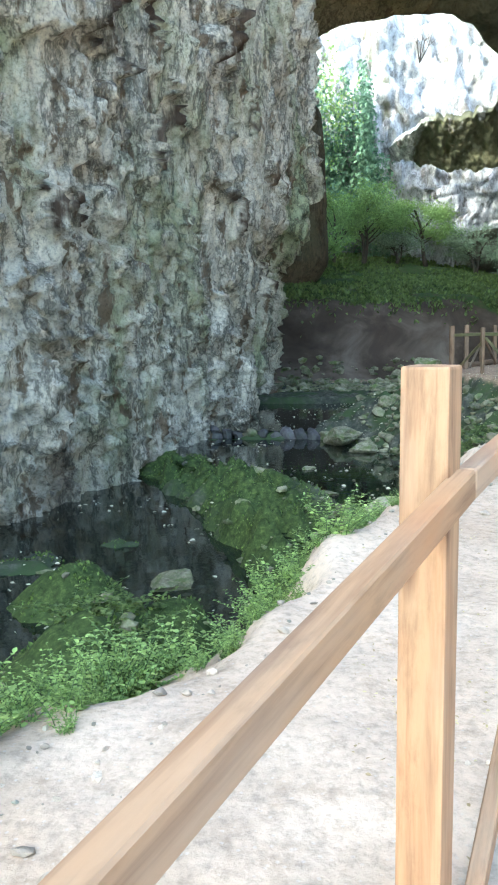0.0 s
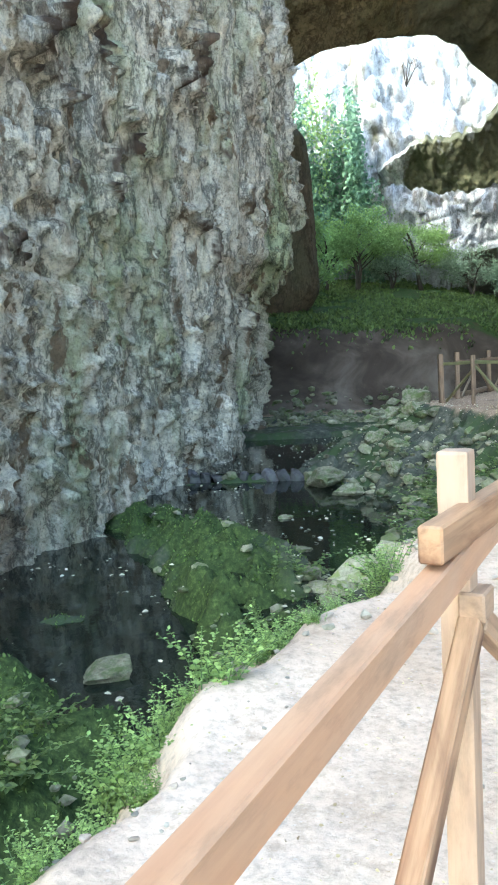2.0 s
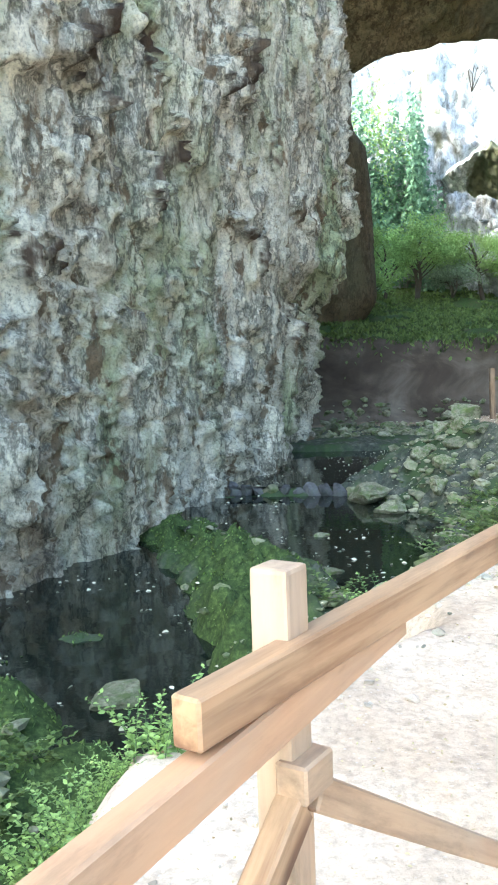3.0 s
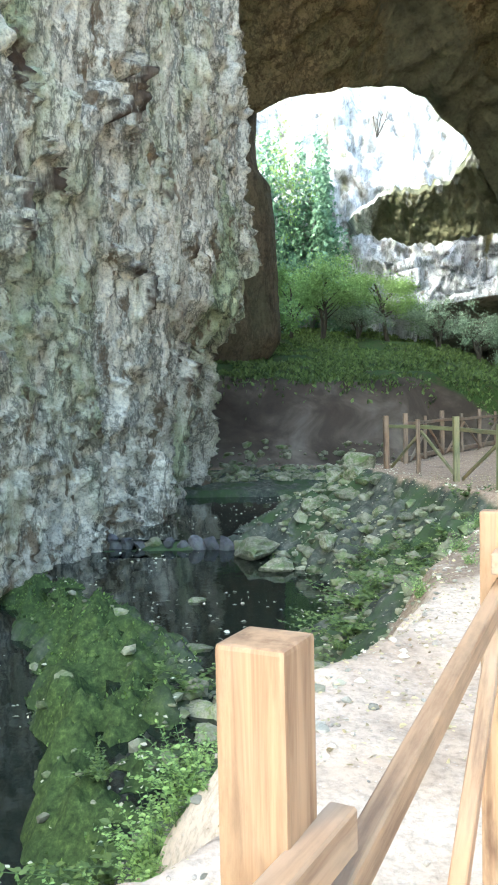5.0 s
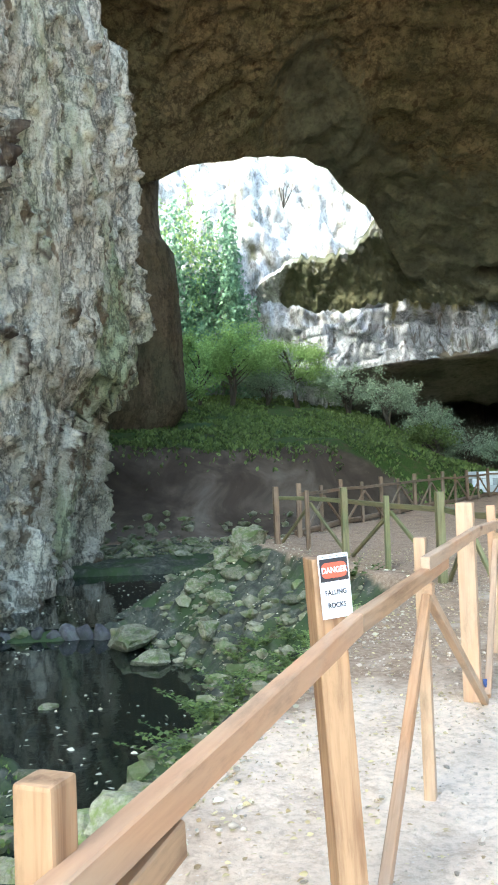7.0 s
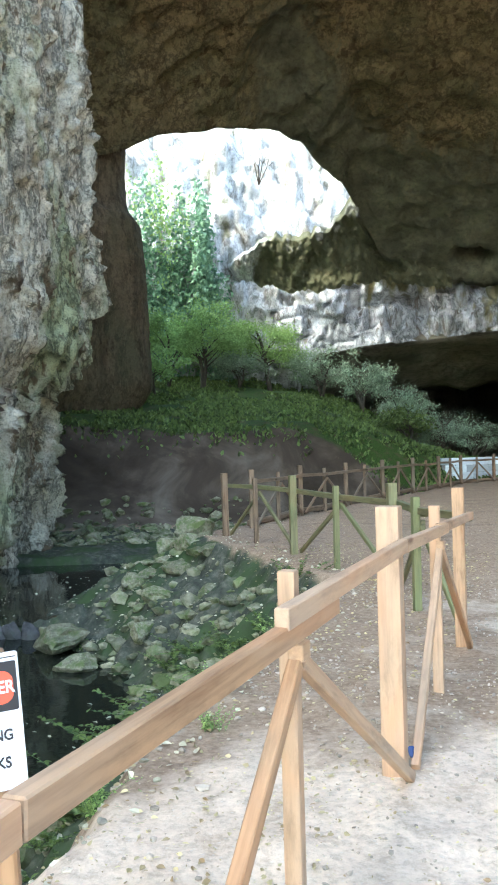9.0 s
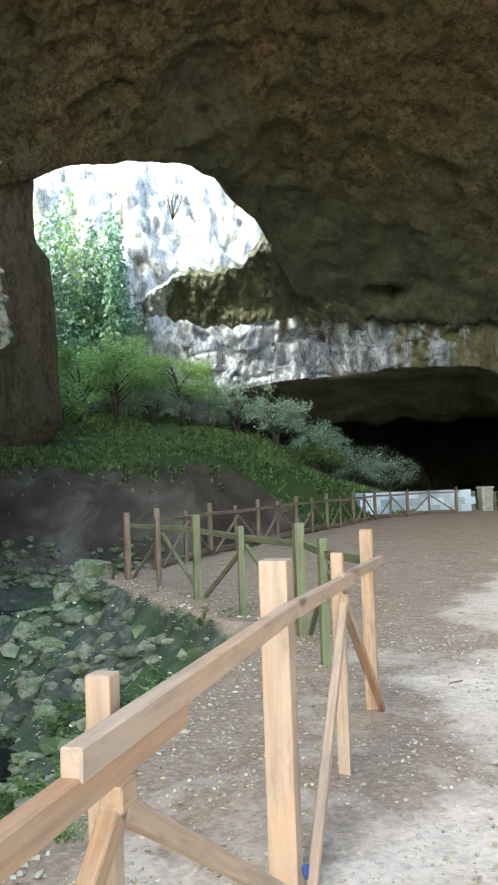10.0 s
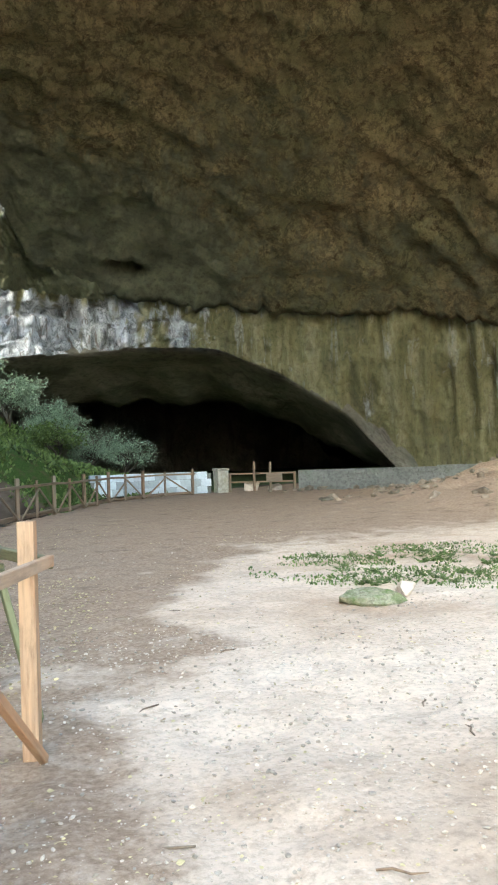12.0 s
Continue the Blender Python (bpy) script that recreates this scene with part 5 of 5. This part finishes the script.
def crown_cloud(r, centre, radius, clumps, per, flat=0.7):
    """Leaf places gathered in uneven clumps about a centre."""
    at = []
    for _ in range(clumps):
        d = r.normal(size=3)
        d /= np.linalg.norm(d)
        c = np.array(centre) + d * radius * r.uniform(0.3, 1.0) * np.array([1, 1, flat])
        at.append(c + r.normal(size=(per, 3)) * radius * r.uniform(0.20, 0.44) * np.array([1, 1, 0.7]))
    return np.concatenate(at)


def tree(name, x, y, height, lean, crown, clumps, per, leaf, mat, label, seed, trunks=1, group=""):
    r = np.random.RandomState(seed)
    z = level(x, y)
    t = empty(name, (x, y, z), label, "tree" if height > 3 else "bush", group)
    limbs, tips = [], []
    for k in range(trunks):
        a = r.uniform(0, 6.28)
        top = np.array([lean[0] + (math.cos(a) * 0.6 if trunks > 1 else 0), lean[1] + (math.sin(a) * 0.6 if trunks > 1 else 0), height * 0.62])
        line = [top * s + np.array([math.sin(s * 5 + seed) * 0.14, math.cos(s * 4 + seed) * 0.12, -0.15 * (s == 0)]) for s in np.linspace(0, 1, 8)]
        limbs.append(tube(line, np.linspace(0.028 * height, 0.012 * height, 8), 7))
        for j in range(9):
            s = r.uniform(0.35, 1.0)
            p0 = np.array([np.interp(s, np.linspace(0, 1, 8), [c[i] for c in line]) for i in range(3)])
            b = r.uniform(0, 6.28)
            end = p0 + np.array([math.cos(b) * crown * r.uniform(0.4, 0.9), math.sin(b) * crown * r.uniform(0.4, 0.9), height * r.uniform(0.08, 0.34)])
            limbs.append(tube([p0, (p0 + end) / 2 + r.normal(0, 0.1, 3), end], [0.010 * height, 0.006 * height, 0.002 * height], 5))
            tips.append(end)
    v, f = join_tubes(limbs)
    link_mesh("trunk", v, f, BARK, t)
    at = np.concatenate([crown_cloud(r, p, crown * 0.42, max(2, clumps // len(tips)), per) for p in tips])
    leaves_mesh("crown", at, r.normal(size=(len(at), 3)) + np.array([0, 0, -0.2]), leaf * r.uniform(0.6, 1.3, len(at)), mat, t, r)
    return t


tree("tree", 8.1, 62.6, 6.6, (-1.0, 0.2), 2.3, 110, 110, 0.14, TREE_LEAF, "small leafy tree with forked dark trunk on hilltop", 61)
tree("tree", 3.5, 60.5, 5.6, (-0.6, 0.0), 2.6, 110, 110, 0.14, TREE_LEAF, "bright green spreading tree with dark bent trunk on hilltop", 62, 2)
tree("tree", 1.2, 59.0, 4.9, (0.3, 0.0), 2.0, 100, 110, 0.14, TREE_LEAF, "bright green young tree beside the rock pillar", 63)
tree("bush", 11.0, 61.0, 3.6, (0.3, 0), 1.8, 50, 95, 0.13, SHRUB_LEAF, "grey-green rounded bush on the hill", 64, 3, "bushes on the hill")
tree("bush", 13.2, 58.5, 3.4, (0.3, 0), 1.8, 50, 95, 0.13, SHRUB_LEAF, "grey-green rounded bush on the hill", 65, 3, "bushes on the hill")
tree("bush", 15.0, 56.0, 3.0, (0.3, 0), 1.6, 45, 85, 0.12, SHRUB_LEAF, "grey-green straggling bush at the hill's edge", 66, 3, "bushes on the hill")
tree("bush", 16.8, 53.6, 2.7, (0.4, 0), 1.5, 34, 57, 0.10, SHRUB_LEAF, "sparse bush with bare dark twigs before the tunnel", 67, 4, "bushes on the hill")
tree("bush", 18.0, 51.5, 2.2, (0.4, 0), 1.3, 26, 45, 0.10, SHRUB_LEAF, "sparse bush with bare dark twigs before the tunnel", 68, 4, "bushes on the hill")
tree("bush", 5.8, 61.8, 2.8, (0, 0), 1.9, 45, 85, 0.13, SHRUB_LEAF, "pale grey-green bush between the trees", 69, 3, "bushes on the hill")
tree("bush", 14.5, 52.0, 1.9, (0, 0), 1.5, 36, 45, 0.16, WEED_LEAF, "dark green low bush at hill's edge", 70, 3, "bushes on the hill")


def ivy():
    """Climbers that hang over the cliff beyond the opening."""
    r = np.random.RandomState(90)
    t = empty("ivy_curtain", (2.0, 66.0, 6.0), "blue-green ivy and creepers hanging down the sunlit cliff", "ivy")
    at = []
    for _ in range(85):
        phi = r.uniform(-8, 2.6) - 0.6 * r.uniform(0, 1)
        z1 = r.uniform(12, 22) if phi < 1 else r.uniform(9, 15)
        z0 = z1 - r.uniform(4, 11)
        d = 57.8 + r.normal(0, 0.7)
        n = int(170 * (z1 - z0) / 6)
        zz = r.uniform(z0, z1, n)
        wide = 0.35 + 0.5 * (z1 - zz) / (z1 - z0)
        p = polar(phi + r.normal(0, 1, n) * wide * 0.55, d + r.normal(0, 0.5, n), zz)
        at.append(p)
    at = np.concatenate(at) - np.array([2.0, 66.0, 6.0])
    leaves_mesh("foliage", at, r.normal(size=(len(at), 3)) + np.array([0, -0.3, -0.6]), 0.36 * r.uniform(0.6, 1.3, len(at)), IVY_LEAF, t, r)
    return t


ivy()

# a leafy branch at the rim of the opening
tree("bush", 0.4, 56.0, 3.2, (0.2, -0.2), 1.7, 40, 50, 0.2, TREE_LEAF, "bright green bush beside the brown pillar", 71, 2, "bushes on the hill")


def rim_creeper():
    """Light green leaves that hang from the rim beside the brown pillar."""
    r = np.random.RandomState(93)
    o = np.array([1.0, 58.0, 14.0])
    t = empty("creeper", o, "bright yellow-green creeper hanging beside the brown pillar", "ivy")
    at = []
    for _ in range(13):
        phi, z1 = r.uniform(-5.2, -0.4), r.uniform(15, 23)
        z0 = z1 - r.uniform(3, 7)
        n = 60
        zz = r.uniform(z0, z1, n)
        at.append(polar(phi + r.normal(0, 0.35, n), 52.0 + r.normal(0, 0.5, n), zz))
    at = np.concatenate(at) - o
    leaves_mesh("foliage", at, r.normal(size=(len(at), 3)) + np.array([0, -0.2, -0.6]), 0.26 * r.uniform(0.6, 1.3, len(at)), TREE_LEAF, t, r)
    return t


rim_creeper()


def litter(name, count, x0, x1, y0, y1, keep, size, mat, label, water=None):
    x, y = rs.uniform(x0, x1, count), rs.uniform(y0, y1, count)
    z = ground_level(x, y) + 0.012
    if water is not None:
        z = np.maximum(z, water(x, y) + 0.004)
    ok = keep(x, y)
    x, y, z = x[ok], y[ok], z[ok]
    r = np.random.RandomState(len(x))
    a = r.uniform(0, 6.28, len(x))
    way = np.stack([np.cos(a), np.sin(a), r.uniform(-0.05, 0.25, len(x))], -1)
    return tagged(leaves_mesh(name, np.stack([x, y, z], -1), way, size * r.uniform(0.5, 1.3, len(x)), mat, None, r), label, "leaves", kind="stuff")


def water_level(x, y):
    return np.where(y > 21.85, -1.46, np.where(dam_side(x, y) > 0.1, -1.66, -2.02))


litter("floating_leaves", 1500, -5, 3.5, 5, 30, lambda x, y: (bank_distance(x, y) > 1.5) & (x > wall_x(y)) & (fbm(x * 0.6, y * 0.6, 0, 3, 17) > -0.15), 0.075, PALE_DRY, "pale fallen leaves floating on dark water", water_level)
litter("plaza_leaves", 5500, 2, 13, 8, 30, lambda x, y: (bank_distance(x, y) < 0.3) & (fbm(x * 0.5, y * 0.5, 0, 3, 19) > -0.2), 0.03, DRY, "scattered dry leaves on the earth plaza")
litter("slope_leaves", 2600, 0, 6, 8, 26, lambda x, y: (bank_distance(x, y) > -0.3) & (bank_distance(x, y) < 3.5), 0.06, PALE_DRY, "pale dry leaves on the rubble slope")

litter("verge_leaves", 9000, 1.5, 7.5, 7, 20, lambda x, y: (bank_distance(x, y) < 0.4) & (along(x, y)[1] > 0.1) & (fbm(x * 0.8, y * 0.8, 0, 3, 23) > -0.25), 0.034, DRY, "small dry leaves littering the verge behind the fence")


def moss_region(count):
    x, y = rs.uniform(-5.5, 1.2, count), rs.uniform(4.5, 21.5, count)
    z = ground_level(x, y)
    water = np.where(dam_side(x, y) > 0.1, -1.66, -2.02)
    ok = (z > water - 0.01) & (bank_distance(x, y) > 1.5) & (fbm(x * 1.6, y * 1.6, 0, 4, 78) > 0.05)
    return x[ok], y[ok]


MOSS_LEAF = leaf_material("bright moss", (0.15, 0.225, 0.045), (0.05, 0.085, 0.022), 0.2)
ground_cover("moss_carpet", 28000, moss_region, 0.045, MOSS_LEAF, "bright green lumpy moss over the wet rock dam", "moss")
litter("path_crumbs", 9000, 0.3, 6.5, 0.8, 12, lambda x, y: (bank_distance(x, y) < 0.2) & (fbm(x * 0.9, y * 0.9, 0, 3, 29) > -0.3), 0.016, DRY, "brown leaf crumbs trodden into the path")


def weedy_patch(count):
    a, d = rs.uniform(0, 6.28, count), rs.uniform(0, 1, count) ** 0.6
    x, y = 11.9 + 2.7 * d * np.cos(a), 18.1 + 2.3 * d * np.sin(a)
    ok = fbm(x * 1.1, y * 1.1, 0, 3, 79) > -0.15 + 0.4 * d - 0.2
    return x[ok], y[ok]


ground_cover("weed_mat", 5500, weedy_patch, 0.04, WEED_LEAF, "low green weeds matted over the plaza earth", "weeds")


def cliff_shrub():
    """A leafless shrub that clings to the sunlit cliff."""
    r = np.random.RandomState(97)
    base = polar(4.7, 60.6, 21.6)
    t = empty("bare_shrub", base, "small bare dark shrub clinging to the sunlit cliff", "bush")
    limbs = []
    for k in range(4):
        end = np.array([r.uniform(-0.3, 0.9), r.uniform(-1.4, -0.5), r.uniform(0.8, 2.1)])
        mid = end * 0.5 + r.normal(0, 0.15, 3)
        limbs.append(tube([np.array([0.0, 1.2, -0.2]), mid, end], [0.05, 0.032, 0.012], 5))
        for _ in range(2):
            limbs.append(tube([mid, mid + np.array([r.uniform(-0.6, 0.6), -0.2, r.uniform(0.3, 0.8)])], [0.024, 0.008], 4))
    v, f = join_tubes(limbs)
    link_mesh("branches", v, f, BARK, t)
    return t


cliff_shrub()
BLUE_CLOTH = plain("faded blue cloth", (0.04, 0.07, 0.20), 0.8)


def cloth_scrap():
    """A knotted scrap caught where a brace meets its post."""
    co, faces = STONES[3]
    ob = link_mesh("cloth_scrap", (co * np.array([0.024, 0.020, 0.048])).tolist(), faces, BLUE_CLOTH)
    ob.location = (4.165, 10.30, level(4.165, 10.30) + 0.13)
    return tagged(ob, "faded dark blue cloth scrap knotted at fence post foot", "cloth")


cloth_scrap()
